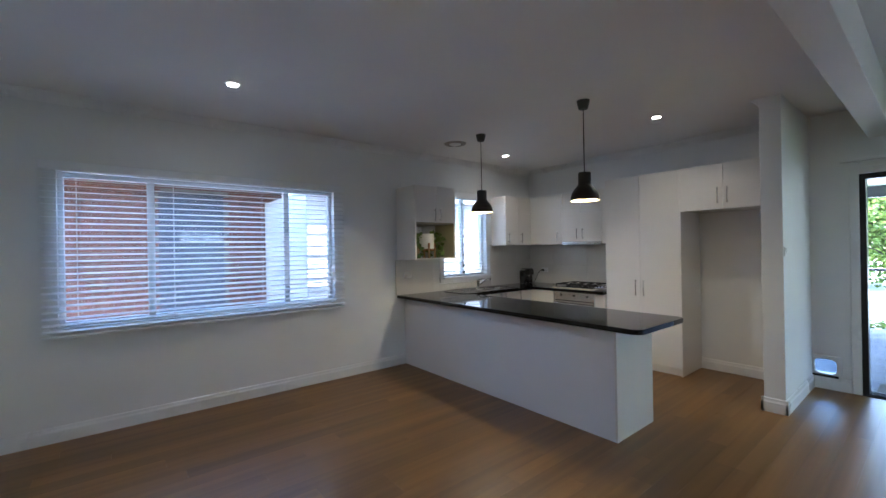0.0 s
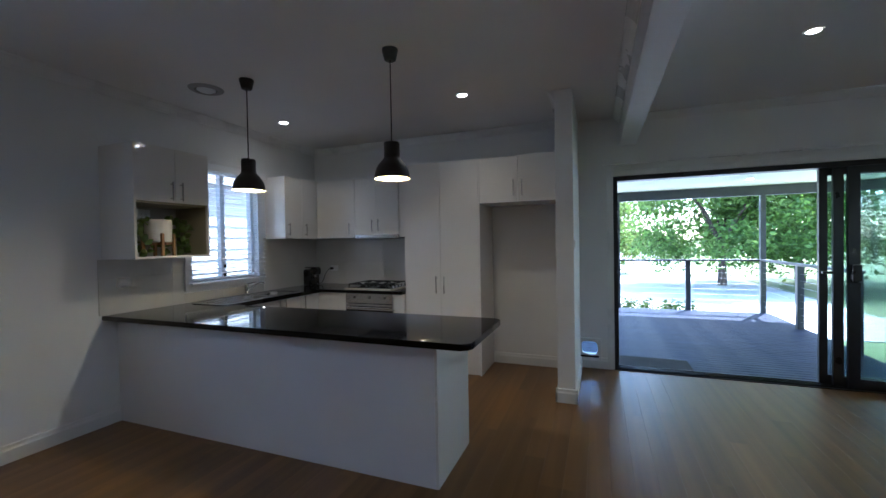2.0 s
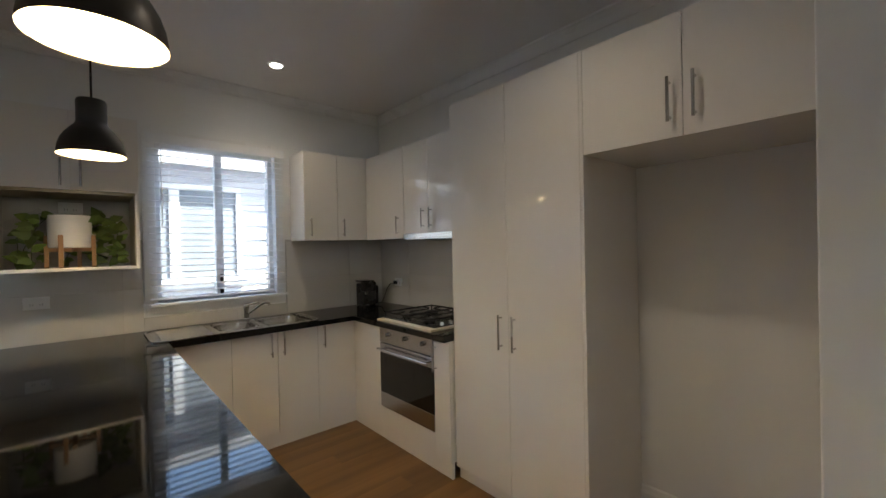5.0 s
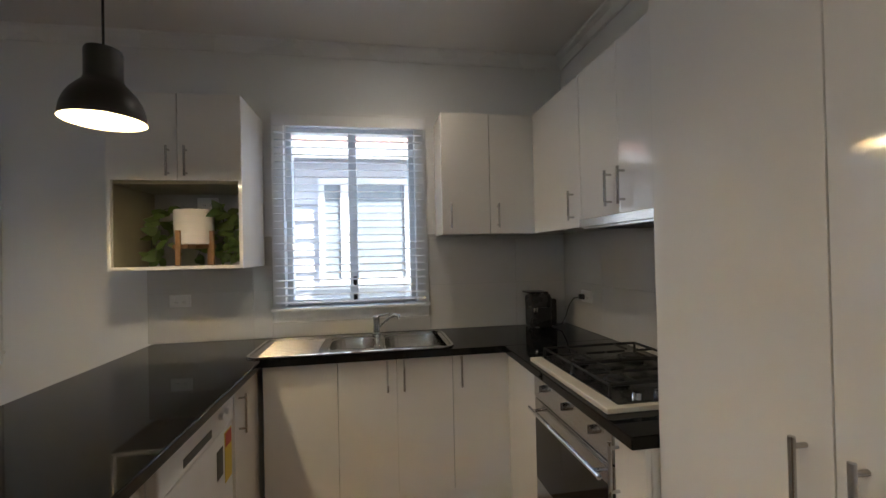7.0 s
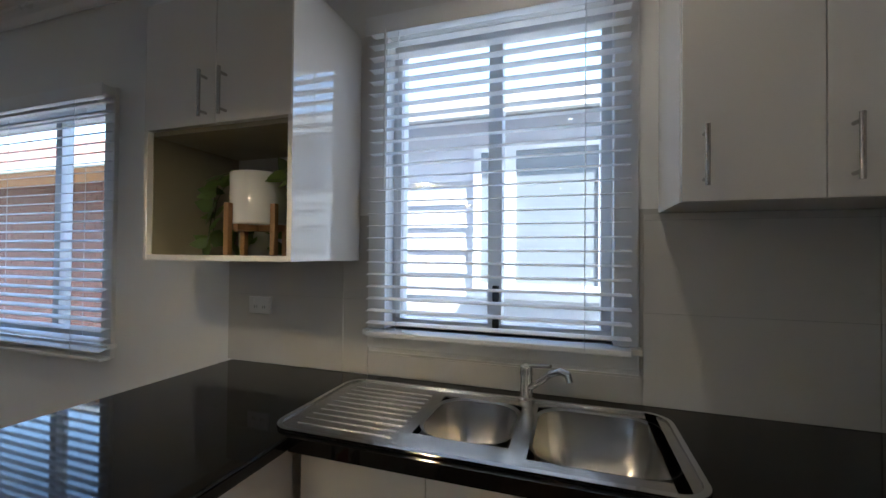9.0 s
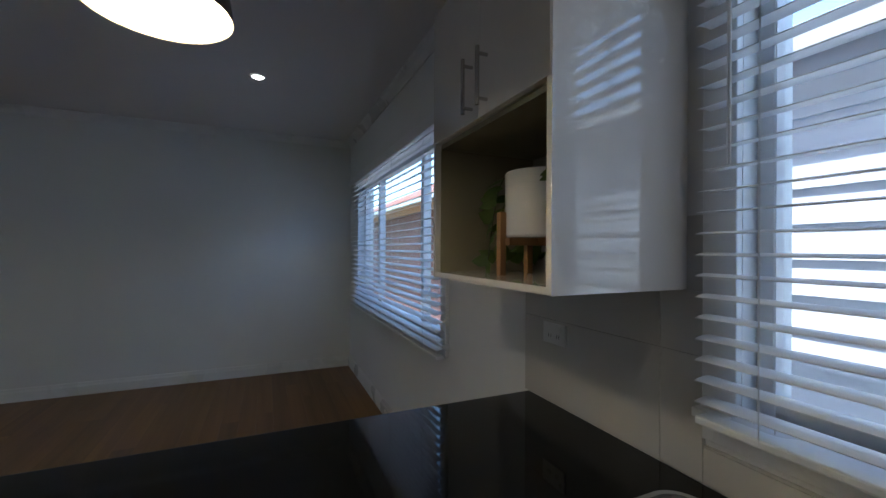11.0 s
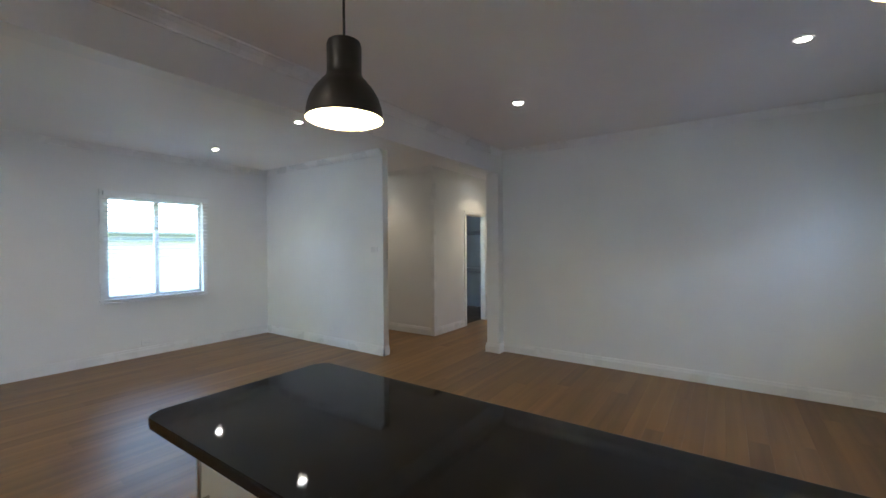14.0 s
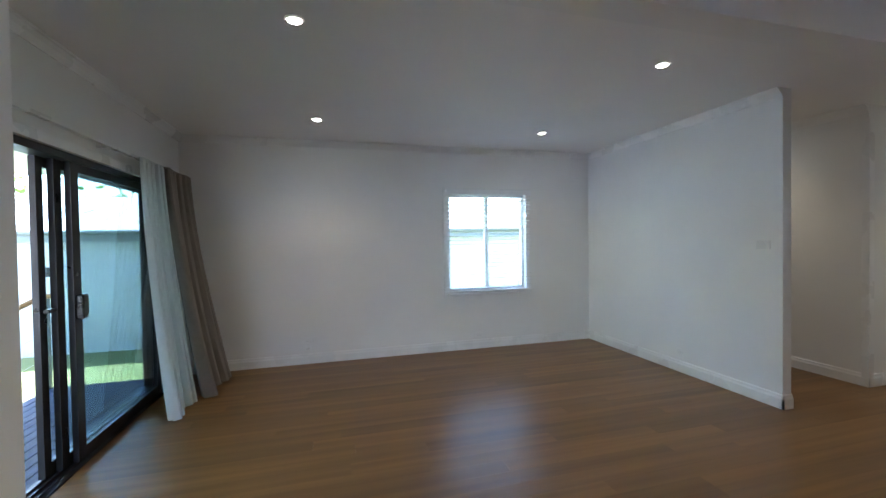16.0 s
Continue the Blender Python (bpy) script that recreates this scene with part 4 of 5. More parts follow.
tp = thing("mixer_tap", (4.220, 4.495, ZS), "chrome single-lever kitchen mixer tap", "tap")
part("body", lathe(bmesh.new(), [(0.0, ZS), (0.026, ZS), (0.026, ZS + 0.01), (0.02, ZS + 0.016), (0.02, ZS + 0.085), (0.023, ZS + 0.09), (0.022, ZS + 0.115), (0.012, ZS + 0.125), (0, ZS + 0.127)], 4.220, 4.492, 20), CHROME, tp, smooth=True)
part("spout", tube(bmesh.new(), [(4.227, 4.487, ZS + 0.045), (4.260, 4.455, ZS + 0.075), (4.300, 4.42, ZS + 0.118), (4.330, 4.392, ZS + 0.135), (4.352, 4.372, ZS + 0.132), (4.357, 4.368, ZS + 0.112)], 0.0105, 12), CHROME, tp, smooth=True)
part("lever", rod(bmesh.new(), (4.220, 4.490, ZS + 0.117), (4.300, 4.43, ZS + 0.138), 0.008, 0.006, seg=10), CHROME, tp, smooth=True)

# ---- coffee machine, outlets ----
cm = thing("coffee_machine", (5.250, 4.44, 0.9), "compact black capsule coffee machine on the worktop", "coffee machine")
part("body", solid((5.230, 4.40, 0.9, 5.360, 4.57, 1.115), bevel=0.018), BLKPLASTIC, cm)
part("brew_head", solid((5.200, 4.35, 1.045, 5.330, 4.43, 1.135), bevel=0.014), BLKPLASTIC, cm)
part("lever", solid((5.190, 4.37, 1.136, 5.320, 4.50, 1.147), bevel=0.004), BLKPLASTIC, cm)
part("water_tank", solid((5.362, 4.44, 0.91, 5.410, 4.55, 1.09), bevel=0.012), OVENGLASS, cm, "smoked water tank")
part("drip_tray", solid((5.190, 4.33, 0.9, 5.250, 4.42, 0.925), bevel=0.005), BLKPLASTIC, cm)
part("spout", rod(bmesh.new(), (5.230, 4.37, 1.02), (5.230, 4.37, 1.05), 0.014, seg=12), CHROME, cm)
part("cord", tube(bmesh.new(), [(5.40, 4.45, 0.91), (5.43, 4.42, 0.925), (5.45, 4.40, 0.98), (5.46, 4.375, 1.05), (5.48, 4.35, 1.10), (5.515, 4.325, 1.11)], 0.0035, 6), BLKPLASTIC, cm, smooth=True)
part("plug", rod(bmesh.new(), (5.538, 4.315, 1.112), (5.505, 4.328, 1.112), 0.02, 0.016, seg=14), BLKPLASTIC, cm, smooth=True)


# everything on the worktop sits at its finished height of 0.892
for ob in (ct, sk, tp, ck, cm):
    ob.location.z -= 0.008


def outlet(at, normal, w, h, label, holes=True, category="power outlet"):
    """A wall plate with rocker switches; normal is the way it faces."""
    x, y, z = at
    o = thing("wall_outlet" if holes else "light_switch", at, label, category)
    n = Vector((*normal, 0))
    t = Vector((-n.y, n.x, 0))

    def slabp(nm, u0, u1, z0, z1, d0, d1, m, par, lab="", bv=0.002):
        p, q = Vector(at) + t * u0 + n * d0, Vector(at) + t * u1 + n * d1
        lo, hi = [min(a, b) for a, b in zip(p, q)], [max(a, b) for a, b in zip(p, q)]
        return part(nm, solid((lo[0], lo[1], z + z0, hi[0], hi[1], z + z1), bevel=bv), m, par, lab)

    pl = slabp("plate", -w / 2, w / 2, -h / 2, h / 2, 0, 0.009, PLASTIC, o)
    for s in (-1, 1):
        slabp("rocker", s * w * 0.3 - 0.006, s * w * 0.3 + 0.006, h * 0.12, h * 0.36, 0.009, 0.013, PLASTIC, pl, bv=0.001)
        if holes:
            for u in (-0.006, 0.006):
                slabp("slot", s * w * 0.18 + u - 0.001, s * w * 0.18 + u + 0.001, -h * 0.2, -h * 0.02, 0.0085, 0.0095, DARKLABEL, pl, bv=0)
    return o


outlet((3.05, YN - 0.009, 1.145), (0, -1), 0.118, 0.074, "white double power outlet on the splashback")
outlet((3.215, YN - 0.012, 1.735), (0, -1), 0.118, 0.074, "white power outlet inside the open shelf")
outlet((XK - 0.009, 4.285, 1.108), (-1, 0), 0.118, 0.074, "white power outlet with a black plug")
outlet((4.27, YS, 0.29), (0, 1), 0.20, 0.075, "white double power and aerial outlet low on the wall")
outlet((4.30, YS, 0.20), (0, 1), 0.075, 0.075, "white aerial outlet low on the wall")
outlet((2.04, YS, 0.19), (0, 1), 0.118, 0.074, "white power outlet above the skirting")
outlet((PX, -0.72, 1.42), (1, 0), 0.118, 0.074, "white light switch plate at the partition's end", False, "light switch")
outlet((PX, -1.62, 0.22), (1, 0), 0.075, 0.074, "white power outlet above the skirting")
outlet((4.60, 1.056, 1.40), (0, -1), 0.06, 0.08, "white light switch on the nib wall", False, "light switch")

# ---- ceiling lights ----
def downlight(x, y, watts=None):
    z = H
    d = thing("downlight", (x, y, z - 0.004), "round white recessed ceiling downlight, lit", "ceiling light", "recessed downlights")
    part("trim_ring", lathe(bmesh.new(), [(0.036, z - 0.001), (0.038, z - 0.006), (0.052, z - 0.005), (0.054, z - 0.0005)], x, y, 32), TRIM, d, smooth=True)
    part("lens", rod(bmesh.new(), (x, y, z - 0.0005), (x, y, z - 0.004), 0.0355, seg=32), DISC, d, "glowing warm white lens")
    la = bpy.data.lights.new("downlight_beam", "SPOT")
    la.energy, la.color, la.spot_size, la.spot_blend, la.shadow_soft_size = (watts or DOWNLIGHT_WATTS) * 4, WARM, radians(125), 0.8, 0.04
    lo = new("downlight_beam", la)
    lo.location = (x, y, z - 0.012)
    return d


for x, y in ((0.805, 1.635), (0.808, 3.577), (4.328, 1.985), (4.325, 4.01), (4.165, -0.45), (4.11, -2.335), (1.56, -2.32), (1.63, -0.44)):
    downlight(x, y)
downlight(-2.3, -0.12, 1.0)
downlight(-0.45, -1.75, 0.5)


def pendant(x, y):
    p = thing("pendant_lamp", (x, y, H), "charcoal metal dome pendant lamp, lit, above the worktop", "pendant lamp", "pendant lamps")
    part("ceiling_rose", lathe(bmesh.new(), [(0, H - 0.0005), (0.055, H - 0.0005), (0.055, H - 0.008), (0.040, H - 0.072), (0.034, H - 0.076), (0, H - 0.076)], x, y, 28), SHADE, p, smooth=True)
    part("cord", rod(bmesh.new(), (x, y, 2.13), (x, y, H - 0.07), 0.0042, seg=8), BLKPLASTIC, p)
    z0 = 1.880
    prof = [(0.137, z0), (0.136, z0 + 0.014), (0.131, z0 + 0.040), (0.120, z0 + 0.068), (0.102, z0 + 0.094), (0.080, z0 + 0.116), (0.062, z0 + 0.132),
            (0.056, z0 + 0.142), (0.0545, z0 + 0.150), (0.0545, z0 + 0.236), (0.051, z0 + 0.246), (0.010, z0 + 0.250)]
    prof = [(r if r < 0.056 else 0.056 + (r - 0.056) * 0.81, h) for r, h in prof]
    part("shade", lathe(bmesh.new(), prof, x, y, 48), SHADE, p, smooth=True)
    inner = [(0.137, z0), (0.1345, z0 + 0.002), (0.128, z0 + 0.038), (0.117, z0 + 0.065), (0.099, z0 + 0.091), (0.077, z0 + 0.113), (0.054, z0 + 0.132), (0.0, z0 + 0.134)]
    inner = [(r if r < 0.054 else 0.054 + (r - 0.054) * 0.81, h) for r, h in inner]
    part("lining", lathe(bmesh.new(), inner, x, y, 48), SHADEIN, p, "cream enamel inside", smooth=True)
    bm = bmesh.new()
    bmesh.ops.create_uvsphere(bm, u_segments=20, v_segments=12, radius=0.034, matrix=Matrix.Translation((x, y, z0 + 0.094)))
    part("bulb", bm, BULB, p, "glowing opal bulb", smooth=True)
    la = bpy.data.lights.new("pendant_light", "POINT")
    la.energy, la.color, la.shadow_soft_size = PENDANT_WATTS, WARM, 0.04
    new("pendant_light", la).location = (x, y, z0 + 0.044)


pendant(3.32, 2.17)
pendant(3.318, 3.46)

# outer ring greyed: shadows between the vent's rings are put into its colour
VENTSHADED = surf("shaded_vent_plastic", (0.36, 0.34, 0.31), (0.28, 0.26, 0.24), rough=0.5, scale=14)
av = thing("air_vent", (3.33, 3.92, H), "round ceiling air vent, shade put into its ring colour", "air vent")
part("outer_ring", lathe(bmesh.new(), [(0.085, H - 0.001), (0.090, H - 0.016), (0.125, H - 0.010), (0.135, H - 0.0005)], 3.33, 3.92, 36), VENTSHADED, av, smooth=True)
part("centre_cone", lathe(bmesh.new(), [(0.0, H - 0.026), (0.045, H - 0.024), (0.072, H - 0.010), (0.07, H - 0.002)], 3.33, 3.92, 36), PLASTIC, av, smooth=True)
# flat dark disc stands for the shade in the open throat
part("throat", rod(bmesh.new(), (3.33, 3.92, H - 0.003), (3.33, 3.92, H - 0.0005), 0.088, seg=36), DARKLABEL, av)

# ---- hall door and wardrobe room ----
hd_ = tagged(new("door_2"), "white framed doorway to a grey built-in wardrobe", "door", kind="structure")
hd_.location = (-2.41, -0.69, 0)
part("door_frame", solid((-2.84, -0.69, 0, -2.78, -0.672, 2.10), (-2.05, -0.69, 0, -1.99, -0.672, 2.10), (-2.78, -0.69, 2.04, -2.05, -0.672, 2.10), bevel=0.003), TRIM, hd_)
part("jamb", solid((-2.78, -0.79, 0, -2.76, -0.691, 2.04), (-2.07, -0.79, 0, -2.05, -0.691, 2.04), (-2.76, -0.79, 2.02, -2.07, -0.691, 2.04)), TRIM, hd_)
ws = thing("wardrobe_shelving", (-4.0, -1.5, 0), "grey wardrobe shelving with two hanging rails", "wardrobe")
part("back", solid((-4.19, -2.19, 0, -4.17, -0.80, 2.5)), WARDROBE, ws)
for z in (1.78, 0.92):
    part("shelf", solid((-4.169, -2.19, z, -3.75, -0.80, z + 0.02)), WARDROBE, ws)
    part("hanging_rail", rod(bmesh.new(), (-3.85, -2.19, z - 0.07), (-3.85, -0.80, z - 0.07), 0.013, seg=10), CHROME, ws, smooth=True)

# ---- outside: ground, deck, garden ----
structure("ground", solid((-400, -400, GROUND - 0.3, 500, 400, GROUND)), LAWN, "sunlit lawn reaching into the distance")
structure("pavement", solid((11.6, -6.0, GROUND - 0.05, 70, 30, GROUND + 0.02)), CONCRETE, "pale concrete yard in full sun")
structure("pavement_1", solid((-8, YN + T + 0.3, GROUND - 0.05, 10.5, 7.9, GROUND + 0.02)), CONCRETE, "pale concrete side path")

DZ0 = -0.08
dk = tagged(new("deck"), "weathered timber deck under the veranda", "deck", kind="structure")
dk.location = (8, -0.5, DZ0)
part("deck_frame", solid((XE + T + 0.02, -2.27, DZ0 - 0.16, 10.62, 3.0, DZ0 - 0.024), (XE + T + 0.02, -3.55, DZ0 - 0.16, 7.1, -2.27, DZ0 - 0.024)), POST, dk)
part("skirt", solid((10.625, -2.32, GROUND, 10.65, 3.0, DZ0 - 0.024), (7.1, -2.32, GROUND, 10.62, -2.29, DZ0 - 0.024)), POST, dk)

vr = tagged(new("veranda_roof"), "veranda roof with a pale lined ceiling and dark beam", "roof", kind="structure")
vr.location = (8, 0, 2.4)
part("lining", solid((XE + T, -4.6, 2.46, 11.0, 3.2, 2.48)), LINING, vr)
part("roof_sheet", solid((XE + T, -4.7, 2.49, 11.15, 3.3, 2.53)), METALROOF, vr)
part("beam", solid((10.58, -4.6, 2.265, 10.70, 3.2, 2.459), bevel=0.004), POST, vr, "dark painted veranda beam")
part("fascia", solid((11.0, -4.7, 2.40, 11.03, 3.3, 2.54)), FASCIA, vr)
vl = thing("veranda_downlight", (9.39, -1.63, 2.456), "round veranda ceiling downlight, lit", "ceiling light")
part("lens", rod(bmesh.new(), (9.39, -1.63, 2.459), (9.39, -1.63, 2.452), 0.055, seg=24), DISC, vl)
part("trim_ring", lathe(bmesh.new(), [(0.056, 2.459), (0.058, 2.451), (0.07, 2.453), (0.072, 2.459)], 9.39, -1.63, 28), TRIM, vl, smooth=True)

RZ = 0.985
rl = thing("deck_railing", (10.64, 0, DZ0), "dark post and cable deck railing with a flat top rail", "railing")
for y, z1 in ((0.45, 2.27), (-0.90, RZ - 0.03), (-2.20, 2.27), (1.72, RZ - 0.03), (2.95, 2.27)):
    part("post", solid((10.595, y - 0.045, DZ0 - 0.02, 10.685, y + 0.045, z1), bevel=0.004), POST, rl)
part("top_rail", solid((10.58, -2.26, RZ - 0.03, 10.70, 3.0, RZ + 0.008), bevel=0.006), POST, rl)
rs = thing("side_railing", (9.0, -2.20, DZ0), "dark post and cable railing along the deck's side", "railing")
for x in (9.06, 7.5):
    part("post", solid((x - 0.045, -2.245, DZ0 - 0.02, x + 0.045, -2.155, RZ - 0.03), bevel=0.004), POST, rs)
part("top_rail", solid((7.45, -2.26, RZ - 0.03, 10.575, -2.14, RZ + 0.008), bevel=0.006), POST, rs)
for i in range(8):
    z = DZ0 + 0.12 + i * 0.112
    part("cable", rod(bmesh.new(), (10.64, -2.20, z), (10.64, 3.0, z), 0.0022, seg=5), WIRE, rl)
    part("cable", rod(bmesh.new(), (7.5, -2.20, z), (10.62, -2.20, z), 0.0022, seg=5), WIRE, rs)
sr = thing("stair_railing", (7.1, -3.45, DZ0), "timber handrail on a dark post with steel cables", "railing")
part("post", solid((7.03, -3.50, DZ0 - 0.05, 7.12, -3.41, 0.93), bevel=0.004), POST, sr)
bm = bmesh.new()
rod(bm, (7.075, -3.455, 0.955), (7.80, -3.20, 0.52), 0.028, seg=12)
rod(bm, (6.95, -3.50, 0.955), (7.10, -3.447, 0.955), 0.028, seg=12)
part("handrail", bm, RAILWOOD, sr, "warm oiled timber handrail", smooth=True)
part("post", solid((7.77, -3.24, GROUND, 7.83, -3.16, 0.51), bevel=0.004), POST, sr)
for i in range(6):
    z = 0.82 - i * 0.14
    part("cable", rod(bmesh.new(), (7.075, -3.455, z), (7.80, -3.20, z - 0.43), 0.0025, seg=5), WIRE, sr)
dm = thing("door_mat", (6.25, 0.18, DZ0), "dark grey outdoor mat on the deck boards", "door mat")
part("mat", solid((6.09, -0.145, DZ0 + 0.001, 6.53, 0.645, DZ0 + 0.014), bevel=0.004), MATT, dm)


def leaf_cloud(bm, centre, size, count, leaf, rng):
    """Loose leaves round a limb's end, thinning outwards."""
    c = Vector(centre)
    for _ in range(count):
        d = Vector((rng.gauss(0, 1), rng.gauss(0, 1), rng.gauss(0, 0.75)))
        p = c + d * size * 0.42
        w = Vector((rng.uniform(-1, 1), rng.uniform(-1, 1), rng.uniform(-0.9, 0.4))).normalized()
        s = w.cross(Vector((rng.uniform(-1, 1), rng.uniform(-1, 1), rng.uniform(-0.3, 1)))).normalized()
        L = leaf * rng.uniform(0.6, 1.3)
        u = s.cross(w) * L * 0.12
        V = [bm.verts.new(q) for q in (p, p + w * L * 0.5 + s * L * 0.3 + u, p + w * L, p + w * L * 0.5 - s * L * 0.3 + u)]
        bm.faces.new((V[0], V[1], V[2]))
        bm.faces.new((V[0], V[2], V[3]))


def tree(x, y, height, spread, seed, material, label, clumps=46, per=95, leaf=0.30, low=0.28):
    rng = random.Random(seed)
    t = thing("tree", (x, y, GROUND), label, "tree", "garden trees")
    base = Vector((x, y, GROUND))
    tb, lb = bmesh.new(), bmesh.new()
    fork = base + Vector((rng.uniform(-0.3, 0.3), rng.uniform(-0.3, 0.3), height * low))
    rod(tb, base - Vector((0, 0, 0.1)), base.lerp(fork, 0.5), height * 0.030, height * 0.024, seg=12)
    rod(tb, base.lerp(fork, 0.5), fork, height * 0.024, height * 0.018, seg=12)
    for k in range(9):
        a = k * 2.4 + rng.uniform(-0.3, 0.3)
        tip = fork + Vector((math.cos(a) * spread * rng.uniform(0.4, 0.8), math.sin(a) * spread * rng.uniform(0.4, 0.8), height * rng.uniform(0.25, 0.62)))
        mid = fork.lerp(tip, 0.5) + Vector((0, 0, height * 0.05))
        rod(tb, fork, mid, height * 0.011, height * 0.007, seg=8)
        rod(tb, mid, tip, height * 0.007, height * 0.003, seg=6)
    for k in range(clumps):
        a, r = rng.uniform(0, 2 * math.pi), spread * math.sqrt(rng.uniform(0.02, 1))
        h = rng.uniform(low - 0.06, 1.0)
        shrink = 1.0 - 0.55 * max(0, h - 0.45)
        c = base + Vector((math.cos(a) * r * shrink, math.sin(a) * r * shrink, height * h))
        leaf_cloud(lb, c, spread * rng.uniform(0.26, 0.44), per, leaf, rng)
    part("trunk", tb, BARK, t, smooth=True)
    part("crown", lb, material, t)
    return t


tree(22.5, -4.4, 6.6, 3.4, 3, LEAF, "large leafy green garden tree in sun", 95, 260, 0.20, 0.27)
tree(24.5, -8.0, 7.2, 4.2, 5, LEAF, "broad leafy green garden tree in sun", 90, 230, 0.22, 0.25)
tree(30.0, 1.5, 4.6, 3.4, 9, LEAF2, "lower rounded garden tree in sun", 60, 220, 0.26, 0.2)
tree(36.0, 8.5, 5.2, 3.6, 12, LEAF, "distant leafy green garden tree", 40, 160, 0.28, 0.36)
tree(17.5, -13.0, 6.5, 3.8, 15, LEAF, "leafy tree behind the garage", 44, 170, 0.22, 0.25)
tree(9.5, -18.5, 6.6, 4.0, 18, LEAF, "leafy tree beyond the garage roof", 40, 160, 0.24, 0.3)


def shrub(x, y, z, w, h, seed, label, material=LEAF3, leaf=0.09, n=240):
    rng = random.Random(seed)
    s = thing("shrub", (x, y, z), label, "shrub", "garden shrubs")
    st, lf = bmesh.new(), bmesh.new()
    for k in range(7):
        tip = Vector((x + rng.uniform(-0.5, 0.5) * w, y + rng.uniform(-0.5, 0.5) * w, z + h * rng.uniform(0.55, 0.95)))
        rod(st, (x + rng.uniform(-0.1, 0.1), y + rng.uniform(-0.1, 0.1), z - 0.02), tip, 0.012, 0.005, seg=5)
        leaf_cloud(lf, tip, w * 0.36, n // 7, leaf, rng)
    part("stems", st, BARK, s)
    part("foliage", lf, material, s)


for i in range(8):
    shrub(11.3 + 0.12 * (i % 3), 2.4 - i * 0.47, GROUND, 0.55, 0.66 + 0.05 * (i % 2), 30 + i, "dark leafy shrub along the deck's edge")
for i in range(6):
    shrub(34.0, 7.5 - i * 1.9, GROUND, 2.0, 2.2, 50 + i, "sunlit yellow-green garden shrub", LEAF2, 0.22, 300)

# unseen roof slab over the rooms; its eaves are added to block sun
structure("house_roof", solid((-4.9, YS - T - 0.7, H + 0.12, XE + T + 0.05, YN + T + 0.45, H + 0.2)), METALROOF, "unseen low metal roof slab, added to keep sun off the south window")
structure("eaves_lining", solid((-4.9, YS - T - 0.7, H + 0.1, XE + T, YS - T, H + 0.118), (-4.9, YN + T, H + 0.1, XE + T, YN + T + 0.45, H + 0.118)), LINING, "unseen pale board under the added eaves")

# garage across the side yard
gr = thing("garage", (9, -9, GROUND), "white garage with a grey fascia and pale metal roof", "garage")
part("wall", solid((-2.0, -12.0, GROUND, 15.0, -8.2, 1.62)), BOARD, gr)
part("fascia", solid((-2.3, -8.05, 1.60, 15.3, -7.98, 1.80)), FASCIA, gr)
part("soffit", solid((-2.3, -8.2, 1.60, 15.3, -8.05, 1.62)), BOARD, gr)
bm = bmesh.new()
vs = [bm.verts.new(p) for p in ((-2.4, -7.95, 1.80), (15.4, -7.95, 1.80), (15.4, -12.4, 2.95), (-2.4, -12.4, 2.95), (-2.4, -7.95, 1.84), (15.4, -7.95, 1.84), (15.4, -12.4, 2.99), (-2.4, -12.4, 2.99))]
for q in ((0, 1, 2, 3), (4, 7, 6, 5), (0, 4, 5, 1), (2, 6, 7, 3), (1, 5, 6, 2), (0, 3, 7, 4)):
    bm.faces.new([vs[i] for i in q])
rf = part("roof", bm, METALROOF, gr)
for i in range(45):
    x = -2.2 + i * 0.4
    bm = bmesh.new()
    rod(bm, (x, -7.95, 1.845), (x, -12.4, 2.995), 0.014, seg=5)
    part("roof_rib", bm, METALROOF, rf)
part("vent_pipe", tube(bmesh.new(), [(9.55, -8.2, 1.05), (9.55, -8.0, 1.05), (9.55, -7.99, 0.9)], 0.05, 10), BLKPLASTIC, gr, "black vent pipe elbow", smooth=True)
gw = part("window", solid((12.0, -8.2, 0.2, 13.0, -8.16, 1.1)), ALU, gr)
part("pane", solid((12.06, -8.165, 0.26, 12.94, -8.15, 1.04)), DARKGLASS, gw)
cp_ = part("gutter", rod(bmesh.new(), (-2.3, -7.93, 1.80), (15.3, -7.93, 1.80), 0.05, seg=8), FASCIA, gr)

# neighbouring house to the north: brick part and weatherboard part
NB = 8.0
nh = thing("neighbour_house", (1, NB, GROUND), "neighbouring brick and white weatherboard house with a clay tile roof", "house")
part("mortar_wall", solid((-18, NB, GROUND, 2.62, NB + 0.2, 2.75)), MORTAR, nh)
verts, faces = [], []
rngb = random.Random(4)
row, z = 0, GROUND
while z < 2.7:
    x = -14.0 + (0.12 if row % 2 else 0.0)
    while x < 2.5:
        e = min(x + 0.23, 2.62)
        if not (0.60 < x + 0.11 < 1.52 and 0.15 < z < 2.46):
            k, yo = len(verts), NB - 0.008 - rngb.uniform(0, 0.006)
            verts += [(x, NB, z), (e, NB, z), (e, NB, z + 0.074), (x, NB, z + 0.074), (x, yo, z), (e, yo, z), (e, yo, z + 0.074), (x, yo, z + 0.074)]
            faces += [(k + 4, k + 5, k + 6, k + 7), (k, k + 1, k + 5, k + 4), (k + 2, k + 3, k + 7, k + 6), (k + 1, k + 2, k + 6, k + 5), (k, k + 4, k + 7, k + 3)]
        x += 0.24
    z += 0.084
    row += 1
me = bpy.data.meshes.new("brickwork")
me.from_pydata(verts, [], faces)
me.materials.append(BRICK)
bw_ = new("brickwork", me)
bw_.parent = nh
bw_.matrix_parent_inverse = Matrix.Translation(nh.location).inverted()
tagged(bw_, "red brickwork", kind="stuff")
